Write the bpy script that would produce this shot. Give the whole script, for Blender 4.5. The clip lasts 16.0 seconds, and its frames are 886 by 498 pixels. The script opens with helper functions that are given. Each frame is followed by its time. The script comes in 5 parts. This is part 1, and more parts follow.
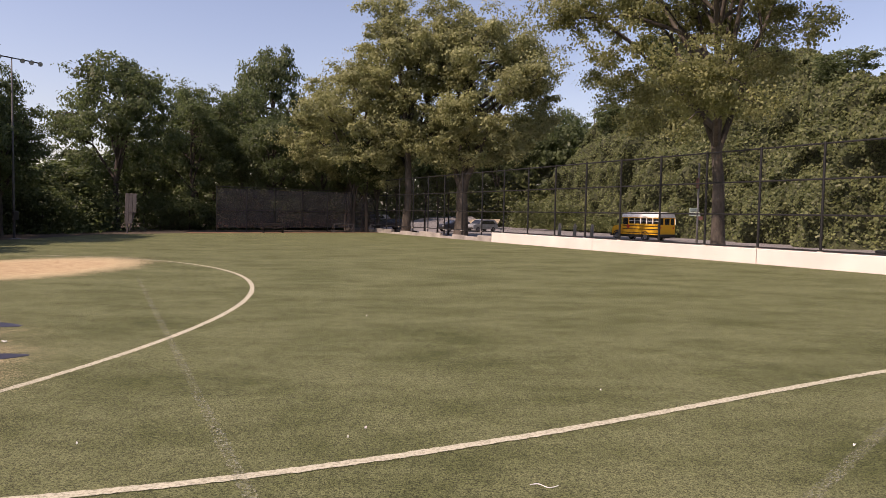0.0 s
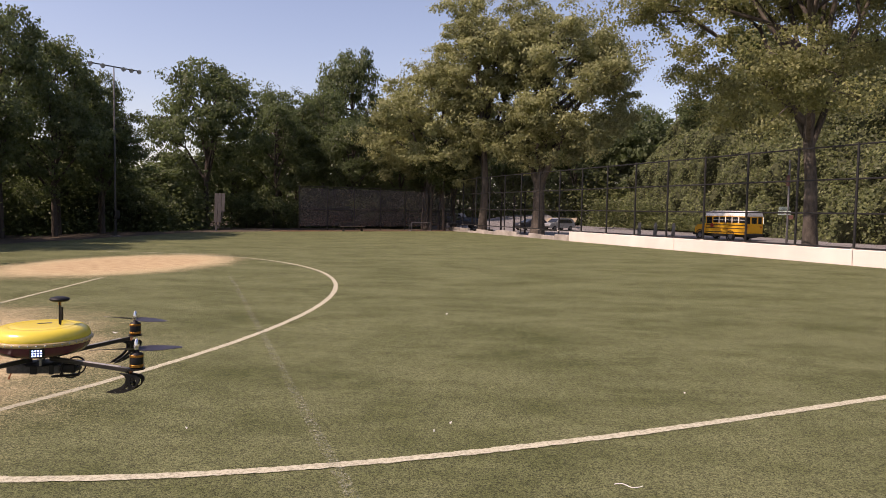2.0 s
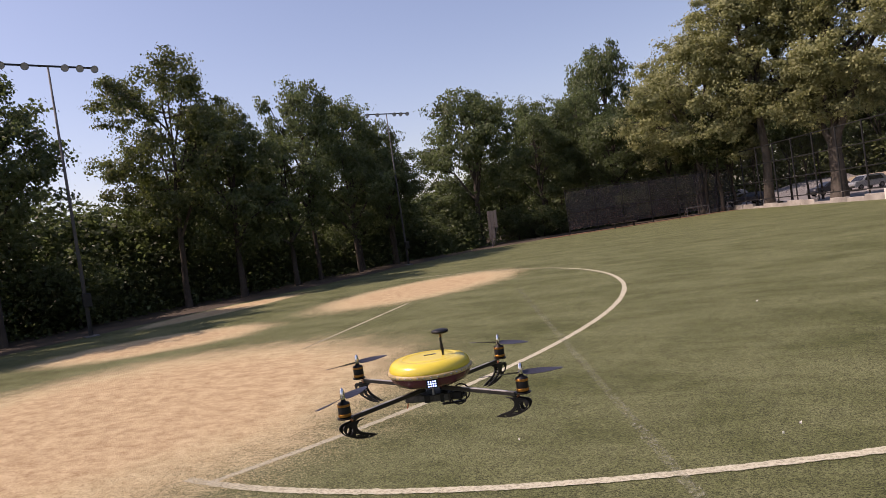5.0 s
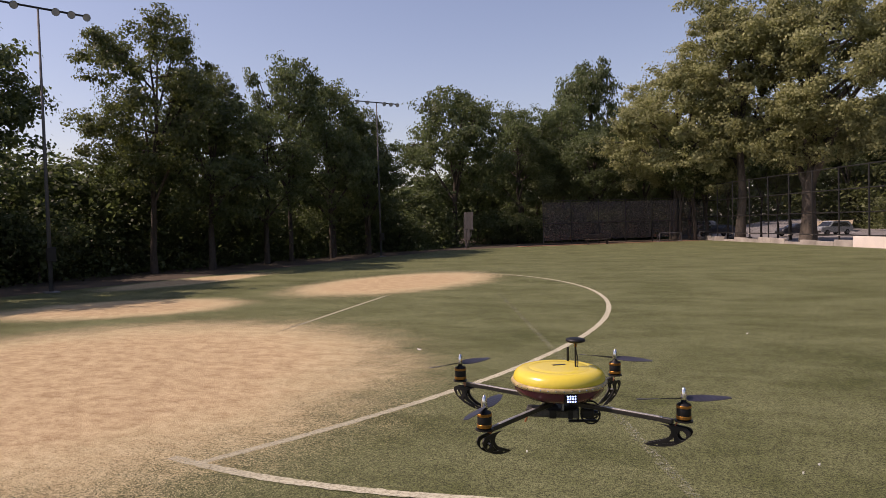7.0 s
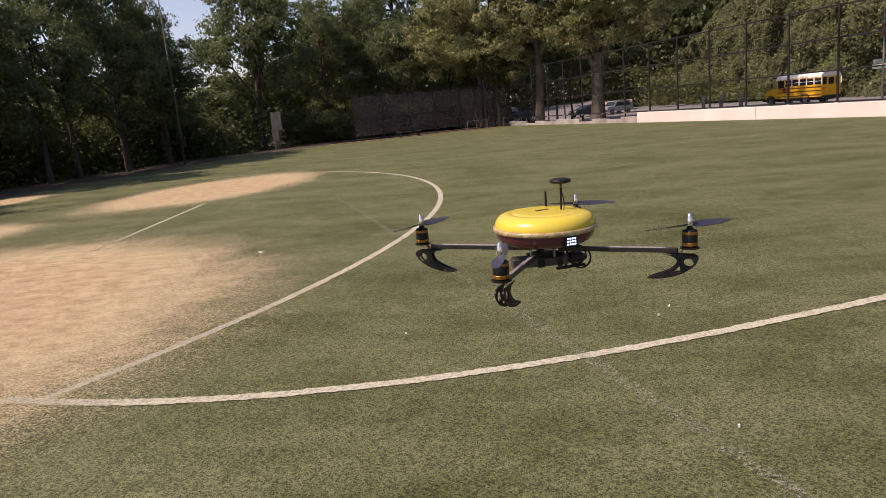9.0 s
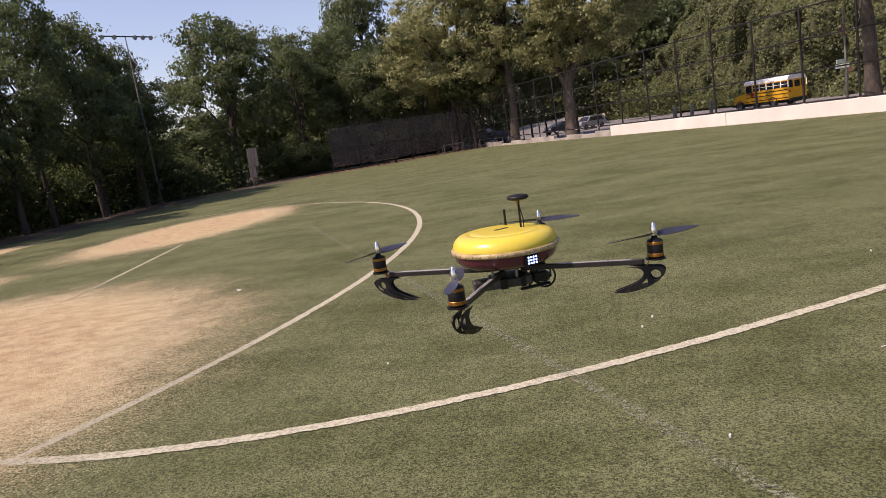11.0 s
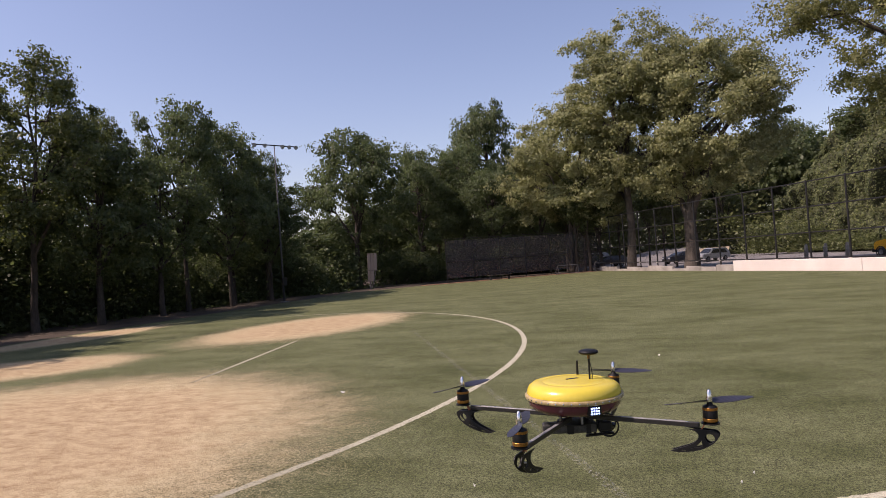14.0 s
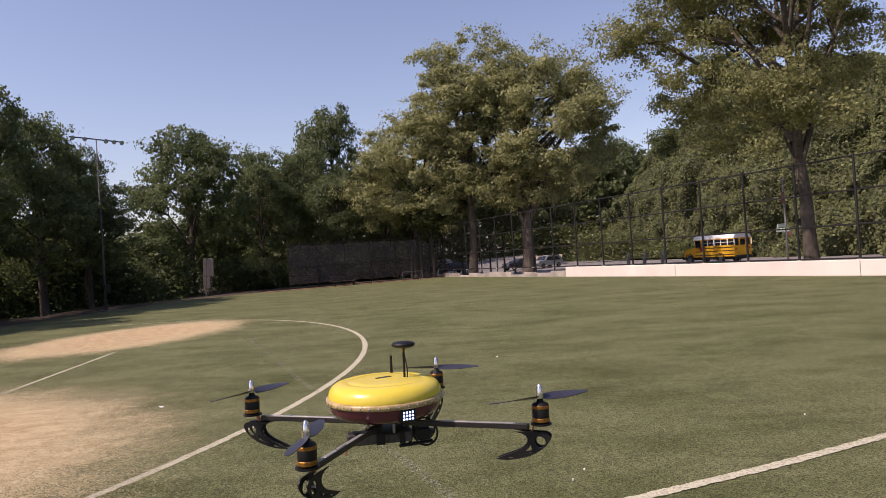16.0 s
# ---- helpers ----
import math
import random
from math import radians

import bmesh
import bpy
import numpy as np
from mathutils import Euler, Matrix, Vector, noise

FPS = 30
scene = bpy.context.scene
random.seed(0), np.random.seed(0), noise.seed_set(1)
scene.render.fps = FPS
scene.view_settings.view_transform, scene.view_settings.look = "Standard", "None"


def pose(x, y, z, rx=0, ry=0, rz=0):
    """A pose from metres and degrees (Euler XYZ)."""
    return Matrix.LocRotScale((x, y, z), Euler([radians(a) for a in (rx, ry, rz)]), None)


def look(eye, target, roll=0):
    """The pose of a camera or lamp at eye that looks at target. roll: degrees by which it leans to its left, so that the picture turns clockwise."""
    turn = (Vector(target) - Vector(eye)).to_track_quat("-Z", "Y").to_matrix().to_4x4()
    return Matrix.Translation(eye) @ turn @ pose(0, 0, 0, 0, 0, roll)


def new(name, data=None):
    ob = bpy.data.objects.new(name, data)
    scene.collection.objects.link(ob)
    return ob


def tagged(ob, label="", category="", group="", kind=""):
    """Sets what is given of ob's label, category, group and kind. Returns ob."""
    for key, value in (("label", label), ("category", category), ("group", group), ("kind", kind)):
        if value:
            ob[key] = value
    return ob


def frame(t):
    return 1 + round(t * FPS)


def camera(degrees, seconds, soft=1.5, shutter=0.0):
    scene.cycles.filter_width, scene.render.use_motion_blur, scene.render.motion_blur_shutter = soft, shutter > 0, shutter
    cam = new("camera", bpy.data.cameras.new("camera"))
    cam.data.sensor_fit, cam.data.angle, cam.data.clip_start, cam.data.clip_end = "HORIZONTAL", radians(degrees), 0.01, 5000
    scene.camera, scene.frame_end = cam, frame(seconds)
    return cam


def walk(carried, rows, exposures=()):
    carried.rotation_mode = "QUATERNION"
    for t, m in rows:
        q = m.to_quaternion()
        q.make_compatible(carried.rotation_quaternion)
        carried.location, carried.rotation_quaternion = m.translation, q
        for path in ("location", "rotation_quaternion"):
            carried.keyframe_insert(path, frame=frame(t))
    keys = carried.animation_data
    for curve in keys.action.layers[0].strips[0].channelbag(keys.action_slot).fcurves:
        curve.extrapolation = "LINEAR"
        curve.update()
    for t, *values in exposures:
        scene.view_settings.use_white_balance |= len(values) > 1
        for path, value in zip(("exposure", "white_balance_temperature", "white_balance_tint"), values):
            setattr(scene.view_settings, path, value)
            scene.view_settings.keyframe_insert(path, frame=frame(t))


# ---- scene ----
cam = camera(66.0, 16.0, soft=0.7)
PATH = [
    (0, 0.000, 0.000, 2.070, 0.05, -2.96, -1.02),
    (0.5, -0.042, -0.169, 2.077, 1.16, -3.96, -0.57),
    (1, -0.023, -0.183, 2.101, 2.37, -4.03, -0.70),
    (1.5, -0.039, -0.205, 2.111, 4.50, -3.51, -0.86),
    (2, -0.082, -0.189, 2.109, 6.37, -3.21, -0.98),
    (2.5, -0.128, -0.142, 2.101, 7.93, -3.03, -0.52),
    (3, -0.194, -0.081, 2.099, 9.86, -2.37, 0.52),
    (3.5, -0.278, -0.141, 2.122, 13.59, -1.71, 1.84),
    (4, -0.343, -0.326, 2.142, 18.57, -1.89, 4.16),
    (4.5, -0.269, -0.224, 2.154, 26.22, -2.01, 8.23),
    (4.7, -0.309, -0.182, 2.144, 27.88, -1.55, 8.96),
    (6.8, -0.966, -0.184, 2.186, 27.68, -2.10, 3.09),
    (7, -1.046, -0.207, 2.171, 25.80, -1.98, 1.62),
    (7.5, -1.150, -0.240, 2.052, 22.72, -0.81, 3.00),
    (8, -1.509, -0.145, 2.068, 11.03, -5.61, 7.35),
    (8.5, -1.590, -0.099, 2.030, 9.35, -10.28, 5.58),
    (8.7, -1.610, -0.100, 2.024, 9.62, -11.39, 5.02),
    (10.8, -1.596, 0.010, 1.984, 9.27, -11.06, 8.10),
    (11, -1.547, 0.017, 1.994, 7.74, -9.58, 8.70),
    (11.5, -1.522, 0.145, 1.927, 4.41, -9.78, 6.61),
    (12, -1.529, 0.135, 1.956, 5.42, -9.50, 4.29),
    (12.5, -1.458, 0.052, 1.998, 8.73, -8.72, 5.45),
    (13, -1.442, -0.052, 2.101, 10.44, -4.56, 5.08),
    (13.5, -1.442, -0.189, 2.109, 13.78, -0.64, 3.58),
    (14, -1.395, -0.260, 2.108, 17.42, 1.04, 4.05),
    (14.5, -1.370, -0.193, 2.093, 15.82, 1.47, 4.72),
    (15, -1.351, -0.116, 2.100, 11.98, 1.27, 5.15),
    (15.5, -1.329, -0.037, 2.079, 9.36, 1.54, 5.18),
    (16, -1.363, 0.160, 2.009, 4.53, 0.74, 3.81),
]
walk(cam, [(t, pose(x, y, z, 90 + pitch, roll, yaw)) for t, x, y, z, yaw, pitch, roll in PATH],
     [(0.0, 0.50, 7600, 31), (3.5, 0.50, 7600, 31), (4.5, 0.42, 7300, 31), (7.0, 0.22, 7500, 31), (7.5, 0.14, 7500, 31),
      (8.0, 0.20, 7600, 31), (8.5, 0.30, 7500, 31), (11.0, 0.46, 7150, 31), (12.5, 0.44, 6950, 31), (14.0, 0.36, 7000, 31), (16.0, 0.38, 7150, 31)])

# ---- daylight ----
SUN_FROM = Vector((-0.80, -0.46, 1.10)).normalized()
world = bpy.data.worlds.new("sky")
scene.world = world
world.use_nodes = True
wn = world.node_tree.nodes
sky = wn.new("ShaderNodeTexSky")
sky.sky_type = "NISHITA"
sky.sun_disc = False
sky.sun_elevation = math.asin(SUN_FROM.z)
sky.sun_rotation = math.atan2(SUN_FROM.x, SUN_FROM.y)
sky.air_density, sky.dust_density, sky.ozone_density = 1.0, 1.2, 1.6
wn["Background"].inputs["Strength"].default_value = 0.126
world.node_tree.links.new(sky.outputs["Color"], wn["Background"].inputs["Color"])
sun = new("sun", bpy.data.lights.new("sun", "SUN"))
sun.data.energy, sun.data.angle, sun.data.color = 3.85, radians(0.6), (1.0, 0.93, 0.82)
sun.matrix_world = look(SUN_FROM * 60, (0, 0, 0))


# ---- materials ----
def shade(name, base, rough=0.7, vary=0.25, scale=4.0, fine=60.0, bump=0.15, metal=0.0, tint=None, per_piece=0.0, stretch=(1, 1, 1), spec=0.4):
    """A surface with variation at two scales; tint is the colour of its stains."""
    m = bpy.data.materials.new(name)
    m.use_nodes = True
    t = m.node_tree
    n, l = t.nodes, t.links
    b = n["Principled BSDF"]
    b.inputs["Roughness"].default_value = rough
    b.inputs["Metallic"].default_value = metal
    b.inputs["Specular IOR Level"].default_value = spec
    co = n.new("ShaderNodeTexCoord")
    mp = n.new("ShaderNodeMapping")
    mp.inputs["Scale"].default_value = stretch
    l.new(co.outputs["Object"], mp.inputs["Vector"])
    big, small = n.new("ShaderNodeTexNoise"), n.new("ShaderNodeTexNoise")
    for tex, s in ((big, scale), (small, fine)):
        l.new(mp.outputs["Vector"], tex.inputs["Vector"])
        tex.inputs["Scale"].default_value = s
        tex.inputs["Detail"].default_value = 5
    dark = tint or tuple(c * (1 - vary * 1.6) for c in base)
    light = tuple(min(1, c * (1 + vary * 0.5)) for c in base)
    ramp = n.new("ShaderNodeValToRGB")
    ramp.color_ramp.elements[0].position, ramp.color_ramp.elements[1].position = 0.32, 0.66
    ramp.color_ramp.elements[0].color, ramp.color_ramp.elements[1].color = (*dark, 1), (*light, 1)
    add = n.new("ShaderNodeMath")
    add.operation = "MULTIPLY_ADD"
    add.inputs[1].default_value = 0.4
    l.new(small.outputs["Fac"], add.inputs[0])
    scl = n.new("ShaderNodeMath")
    scl.operation = "MULTIPLY"
    scl.inputs[1].default_value = 0.6
    l.new(big.outputs["Fac"], scl.inputs[0])
    l.new(scl.outputs[0], add.inputs[2])
    l.new(add.outputs[0], ramp.inputs["Fac"])
    out = ramp.outputs["Color"]
    if per_piece:
        info = n.new("ShaderNodeObjectInfo")
        hsv = n.new("ShaderNodeHueSaturation")
        rng = n.new("ShaderNodeMapRange")
        rng.inputs["To Min"].default_value, rng.inputs["To Max"].default_value = 1 - per_piece, 1 + per_piece
        l.new(info.outputs["Random"], rng.inputs["Value"])
        l.new(rng.outputs[0], hsv.inputs["Value"])
        l.new(out, hsv.inputs["Color"])
        out = hsv.outputs["Color"]
    l.new(out, b.inputs["Base Color"])
    if bump:
        bm = n.new("ShaderNodeBump")
        bm.inputs["Strength"].default_value = bump
        bm.inputs["Distance"].default_value = 0.02
        l.new(small.outputs["Fac"], bm.inputs["Height"])
        l.new(bm.outputs["Normal"], b.inputs["Normal"])
    return m


def leaf_material(name, light, dark, through_colour, gloss=0.45):
    """Leaves: each one its own tone, part of the light passing through."""
    m = bpy.data.materials.new(name)
    m.use_nodes = True
    n, l = m.node_tree.nodes, m.node_tree.links
    b = n["Principled BSDF"]
    b.inputs["Roughness"].default_value = gloss
    b.inputs["Specular IOR Level"].default_value = 0.22
    geo = n.new("ShaderNodeNewGeometry")
    ramp = n.new("ShaderNodeValToRGB")
    ramp.color_ramp.elements[0].color, ramp.color_ramp.elements[1].color = (*dark, 1), (*light, 1)
    l.new(geo.outputs["Random Per Island"], ramp.inputs["Fac"])
    co = n.new("ShaderNodeTexCoord")
    tex = n.new("ShaderNodeTexNoise")
    tex.inputs["Scale"].default_value = 0.5
    tex.inputs["Detail"].default_value = 4
    l.new(co.outputs["Object"], tex.inputs["Vector"])
    rng = n.new("ShaderNodeMapRange")
    rng.inputs["From Min"].default_value, rng.inputs["From Max"].default_value = 0.3, 0.7
    rng.inputs["To Min"].default_value, rng.inputs["To Max"].default_value = 0.58, 1.36
    l.new(tex.outputs["Fac"], rng.inputs["Value"])
    hsv = n.new("ShaderNodeHueSaturation")
    l.new(rng.outputs[0], hsv.inputs["Value"])
    l.new(ramp.outputs["Color"], hsv.inputs["Color"])
    l.new(hsv.outputs["Color"], b.inputs["Base Color"])
    tr = n.new("ShaderNodeBsdfTranslucent")
    tr.inputs["Color"].default_value = (*through_colour, 1)
    mix = n.new("ShaderNodeMixShader")
    mix.inputs["Fac"].default_value = 0.38
    l.new(b.outputs[0], mix.inputs[1])
    l.new(tr.outputs[0], mix.inputs[2])
    l.new(mix.outputs[0], n["Material Output"].inputs["Surface"])
    return m


def math_node(n, l, op, a, b=None, c=None):
    q = n.new("ShaderNodeMath")
    q.operation = op
    for i, v in enumerate((a, b, c)):
        if v is None:
            continue
        if isinstance(v, (int, float)):
            q.inputs[i].default_value = v
        else:
            l.new(v, q.inputs[i])
    return q.outputs[0]


def noise_node(n, l, vec, scale, detail=4, rough=0.55):
    q = n.new("ShaderNodeTexNoise")
    q.inputs["Scale"].default_value = scale
    q.inputs["Detail"].default_value = detail
    q.inputs["Roughness"].default_value = rough
    l.new(vec, q.inputs["Vector"])
    return q.outputs["Fac"]


def cell_node(n, l, vec, scale):
    """One random tone for each small tuft."""
    q = n.new("ShaderNodeTexVoronoi")
    q.inputs["Scale"].default_value = scale
    l.new(vec, q.inputs["Vector"])
    sep = n.new("ShaderNodeSeparateColor")
    l.new(q.outputs["Color"], sep.inputs[0])
    return sep.outputs[0]


def mix_node(n, l, fac, a, b):
    q = n.new("ShaderNodeMix")
    q.data_type = "RGBA"
    if isinstance(fac, (int, float)):
        q.inputs[0].default_value = fac
    else:
        l.new(fac, q.inputs[0])
    for i, v in ((6, a), (7, b)):
        if isinstance(v, tuple):
            q.inputs[i].default_value = (*v, 1)
        else:
            l.new(v, q.inputs[i])
    return q.outputs[2]


# bare patches worn into the pitch: centre x, y, half-lengths, turn in degrees
WORN = [(-14.2, 23.0, 3.1, 5.1, -5), (-10.9, 6.7, 5.0, 5.6, 25), (-18.3, 13.6, 3.4, 2.3, 35), (-24.5, 22.5, 1.6, 4.5, 0)]


def worn_mask(n, l, pos, softness=0.16):
    """1 where the turf is worn down to dirt, with a ragged edge."""
    sep = n.new("ShaderNodeSeparateXYZ")
    l.new(pos, sep.inputs[0])
    ragged = math_node(n, l, "SUBTRACT", noise_node(n, l, pos, 0.9, 6, 0.65), 0.5)
    total = None
    for cx, cy, a, b, turn in WORN:
        ca, sa = math.cos(radians(turn)), math.sin(radians(turn))
        dx = math_node(n, l, "SUBTRACT", sep.outputs["X"], cx)
        dy = math_node(n, l, "SUBTRACT", sep.outputs["Y"], cy)
        u = math_node(n, l, "ADD", math_node(n, l, "MULTIPLY", dx, ca / a), math_node(n, l, "MULTIPLY", dy, sa / a))
        v = math_node(n, l, "ADD", math_node(n, l, "MULTIPLY", dx, -sa / b), math_node(n, l, "MULTIPLY", dy, ca / b))
        r = math_node(n, l, "SQRT", math_node(n, l, "ADD", math_node(n, l, "MULTIPLY", u, u), math_node(n, l, "MULTIPLY", v, v)))
        r = math_node(n, l, "ADD", r, math_node(n, l, "MULTIPLY", ragged, 0.45))
        q = n.new("ShaderNodeMapRange")
        q.interpolation_type = "SMOOTHSTEP"
        q.inputs["From Min"].default_value, q.inputs["From Max"].default_value = 1 + softness, 1 - softness
        l.new(r, q.inputs["Value"])
        total = q.outputs[0] if total is None else math_node(n, l, "MAXIMUM", total, q.outputs[0])
    return total


def turf_material():
    m = bpy.data.materials.new("artificial_turf")
    m.use_nodes = True
    n, l = m.node_tree.nodes, m.node_tree.links
    b = n["Principled BSDF"]
    b.inputs["Roughness"].default_value = 0.85
    b.inputs["Specular IOR Level"].default_value = 0.2
    pos = n.new("ShaderNodeNewGeometry").outputs["Position"]
    streaky = n.new("ShaderNodeMapping")
    streaky.inputs["Rotation"].default_value = (0, 0, radians(-12))
    streaky.inputs["Scale"].default_value = (0.24, 0.42, 1)
    l.new(pos, streaky.inputs["Vector"])
    band = noise_node(n, l, streaky.outputs[0], 1.6, 4, 0.55)
    patch = noise_node(n, l, streaky.outputs[0], 5.0, 7, 0.8)
    combed = n.new("ShaderNodeMapping")
    combed.inputs["Rotation"].default_value = (0, 0, radians(8))
    combed.inputs["Scale"].default_value = (7.0, 1.0, 1)
    l.new(pos, combed.inputs["Vector"])
    nap = noise_node(n, l, combed.outputs[0], 1.6, 4, 0.75)
    tuft = noise_node(n, l, pos, 17, 3, 0.7)
    blade = noise_node(n, l, pos, 70, 3, 0.8)
    fleck = noise_node(n, l, pos, 3.5, 8, 0.88)
    ramp = n.new("ShaderNodeValToRGB")
    ramp.color_ramp.elements[0].position, ramp.color_ramp.elements[1].position = 0.39, 0.56
    ramp.color_ramp.elements[0].color, ramp.color_ramp.elements[1].color = (0.062, 0.073, 0.024, 1), (0.130, 0.141, 0.066, 1)
    tone = math_node(n, l, "ADD", math_node(n, l, "MULTIPLY", band, 0.44), math_node(n, l, "MULTIPLY", patch, 0.40))
    tone = math_node(n, l, "ADD", tone, math_node(n, l, "MULTIPLY", nap, 0.16))
    l.new(tone, ramp.inputs["Fac"])
    fine = n.new("ShaderNodeMapRange")
    fine.inputs["From Min"].default_value, fine.inputs["From Max"].default_value = 0.34, 0.66
    fine.inputs["To Min"].default_value, fine.inputs["To Max"].default_value = 0.34, 1.68
    mixed = math_node(n, l, "ADD", math_node(n, l, "MULTIPLY", cell_node(n, l, pos, 130), 0.26), math_node(n, l, "MULTIPLY", cell_node(n, l, pos, 72), 0.26))
    mixed = math_node(n, l, "ADD", mixed, math_node(n, l, "MULTIPLY", fleck, 0.20))
    mixed = math_node(n, l, "ADD", mixed, math_node(n, l, "MULTIPLY", blade, 0.28))
    l.new(mixed, fine.inputs["Value"])
    hsv = n.new("ShaderNodeHueSaturation")
    l.new(ramp.outputs["Color"], hsv.inputs["Color"])
    l.new(fine.outputs[0], hsv.inputs["Value"])
    # dry soil: raked streaks, grains, and reddish scuffed hollows
    raked = n.new("ShaderNodeMapping")
    raked.inputs["Rotation"].default_value = (0, 0, radians(-20))
    raked.inputs["Scale"].default_value = (0.9, 1.5, 1)
    l.new(pos, raked.inputs["Vector"])
    scuff = noise_node(n, l, raked.outputs[0], 3.0, 9, 0.84)
    dirt = n.new("ShaderNodeValToRGB")
    dirt.color_ramp.elements[0].position, dirt.color_ramp.elements[1].position = 0.38, 0.60
    dirt.color_ramp.elements[0].color, dirt.color_ramp.elements[1].color = (0.29, 0.20, 0.108, 1), (0.57, 0.475, 0.298, 1)
    middle = dirt.color_ramp.elements.new(0.48)
    middle.color = (0.44, 0.35, 0.20, 1)
    l.new(math_node(n, l, "ADD", math_node(n, l, "MULTIPLY", scuff, 0.6), math_node(n, l, "MULTIPLY", mixed, 0.4)), dirt.inputs["Fac"])
    mask = worn_mask(n, l, pos, 0.46)
    # pale dust at the rim, redder scuffed soil inside
    inside = n.new("ShaderNodeMapRange")
    inside.inputs["From Min"].default_value, inside.inputs["From Max"].default_value = 0.80, 1.0
    inside.inputs["To Max"].default_value = 0.6
    l.new(mask, inside.inputs["Value"])
    red = n.new("ShaderNodeValToRGB")
    red.color_ramp.elements[0].position, red.color_ramp.elements[1].position = 0.42, 0.56
    red.color_ramp.elements[0].color, red.color_ramp.elements[1].color = (0.27, 0.165, 0.088, 1), (0.55, 0.42, 0.25, 1)
    l.new(math_node(n, l, "ADD", math_node(n, l, "MULTIPLY", scuff, 0.7), math_node(n, l, "MULTIPLY", mixed, 0.3)), red.inputs["Fac"])
    soil = mix_node(n, l, inside.outputs[0], dirt.outputs["Color"], red.outputs["Color"])
    speck = n.new("ShaderNodeMapRange")
    speck.inputs["From Min"].default_value, speck.inputs["From Max"].default_value = 0.28, 0.72
    l.new(math_node(n, l, "ADD", math_node(n, l, "MULTIPLY", math_node(n, l, "SUBTRACT", mixed, 0.5), 1.3), mask), speck.inputs["Value"])
    l.new(mix_node(n, l, speck.outputs[0], hsv.outputs["Color"], soil), b.inputs["Base Color"])
    bp = n.new("ShaderNodeBump")
    bp.inputs["Strength"].default_value = 0.7
    bp.inputs["Distance"].default_value = 0.025
    l.new(math_node(n, l, "ADD", tuft, blade), bp.inputs["Height"])
    l.new(bp.outputs["Normal"], b.inputs["Normal"])
    return m


def line_material(name, colour, cover, lo=0.36, hi=0.52):
    """Worn line paint in flecks; where the pitch is bare, dirt hides most of it."""
    m = bpy.data.materials.new(name)
    m.use_nodes = True
    n, l = m.node_tree.nodes, m.node_tree.links
    b = n["Principled BSDF"]
    b.inputs["Roughness"].default_value = 0.85
    b.inputs["Specular IOR Level"].default_value = 0.2
    pos = n.new("ShaderNodeNewGeometry").outputs["Position"]
    blade = noise_node(n, l, pos, 34, 5, 0.75)
    q = n.new("ShaderNodeMapRange")
    q.inputs["From Min"].default_value, q.inputs["From Max"].default_value = lo, hi
    l.new(blade, q.inputs["Value"])
    fac = math_node(n, l, "ADD", math_node(n, l, "MULTIPLY", q.outputs[0], 1 - cover), cover)
    fac = math_node(n, l, "MULTIPLY", fac, math_node(n, l, "SUBTRACT", 1.0, math_node(n, l, "MULTIPLY", worn_mask(n, l, pos, 0.35), 0.94)))
    soil = noise_node(n, l, pos, 0.8, 4, 0.6)
    l.new(mix_node(n, l, soil, tuple(c * 0.82 for c in colour), colour), b.inputs["Base Color"])
    clear = n.new("ShaderNodeBsdfTransparent")
    mix = n.new("ShaderNodeMixShader")
    l.new(fac, mix.inputs["Fac"])
    l.new(clear.outputs[0], mix.inputs[1])
    l.new(b.outputs[0], mix.inputs[2])
    l.new(mix.outputs[0], n["Material Output"].inputs["Surface"])
    return m


TURF = turf_material()
LINE = line_material("white_line_paint", (0.53, 0.51, 0.385), 0.52, 0.38, 0.56)
OLD_LINE = line_material("faded_line_paint", (0.31, 0.315, 0.23), 0.0, 0.48, 0.71)
SOIL = shade("woodland_soil", (0.075, 0.055, 0.038), 0.95, 0.4, 0.6, 14, 0.5)
DRYSOIL = shade("dry_tan_soil", (0.36, 0.29, 0.20), 0.95, 0.25, 0.7, 16, 0.4)
REDSOIL = shade("red_edge_soil", (0.30, 0.15, 0.09), 0.95, 0.35, 0.8, 18, 0.5)
ASPHALT = shade("asphalt", (0.21, 0.20, 0.195), 0.9, 0.25, 0.25, 40, 0.3)
VERGE = shade("dry_grass_verge", (0.17, 0.15, 0.075), 0.95, 0.4, 0.5, 20, 0.4)
CONCRETE = shade("pale_concrete", (0.52, 0.47, 0.41), 0.85, 0.12, 0.7, 30, 0.2)
WHITE_WALL = shade("white_painted_concrete", (0.70, 0.63, 0.57), 0.8, 0.12, 0.5, 25, 0.15, per_piece=0.03)
# weathered grey, lowered further so its colour carries tree shade on the low wall
OLD_WALL = shade("shade_toned_weathered_concrete", (0.36, 0.33, 0.29), 0.9, 0.35, 0.9, 20, 0.3, per_piece=0.12)
GALV = shade("dark_coated_steel", (0.012, 0.012, 0.012), 0.55, 0.3, 3, 40, 0.05, metal=0.0)
WIRE = shade("fence_wire", (0.10, 0.10, 0.095), 0.5, 0.2, 3, 40, 0, metal=0.5)
SCREEN = shade("windscreen_fabric", (0.125, 0.105, 0.10), 0.9, 0.3, 0.8, 30, 0.2)
fabric = SCREEN.node_tree
holes = fabric.nodes.new("ShaderNodeMixShader")
clear = fabric.nodes.new("ShaderNodeBsdfTransparent")
holes.inputs["Fac"].default_value = 0.42
fabric.links.new(clear.outputs[0], holes.inputs[1])
fabric.links.new(fabric.nodes["Principled BSDF"].outputs[0], holes.inputs[2])
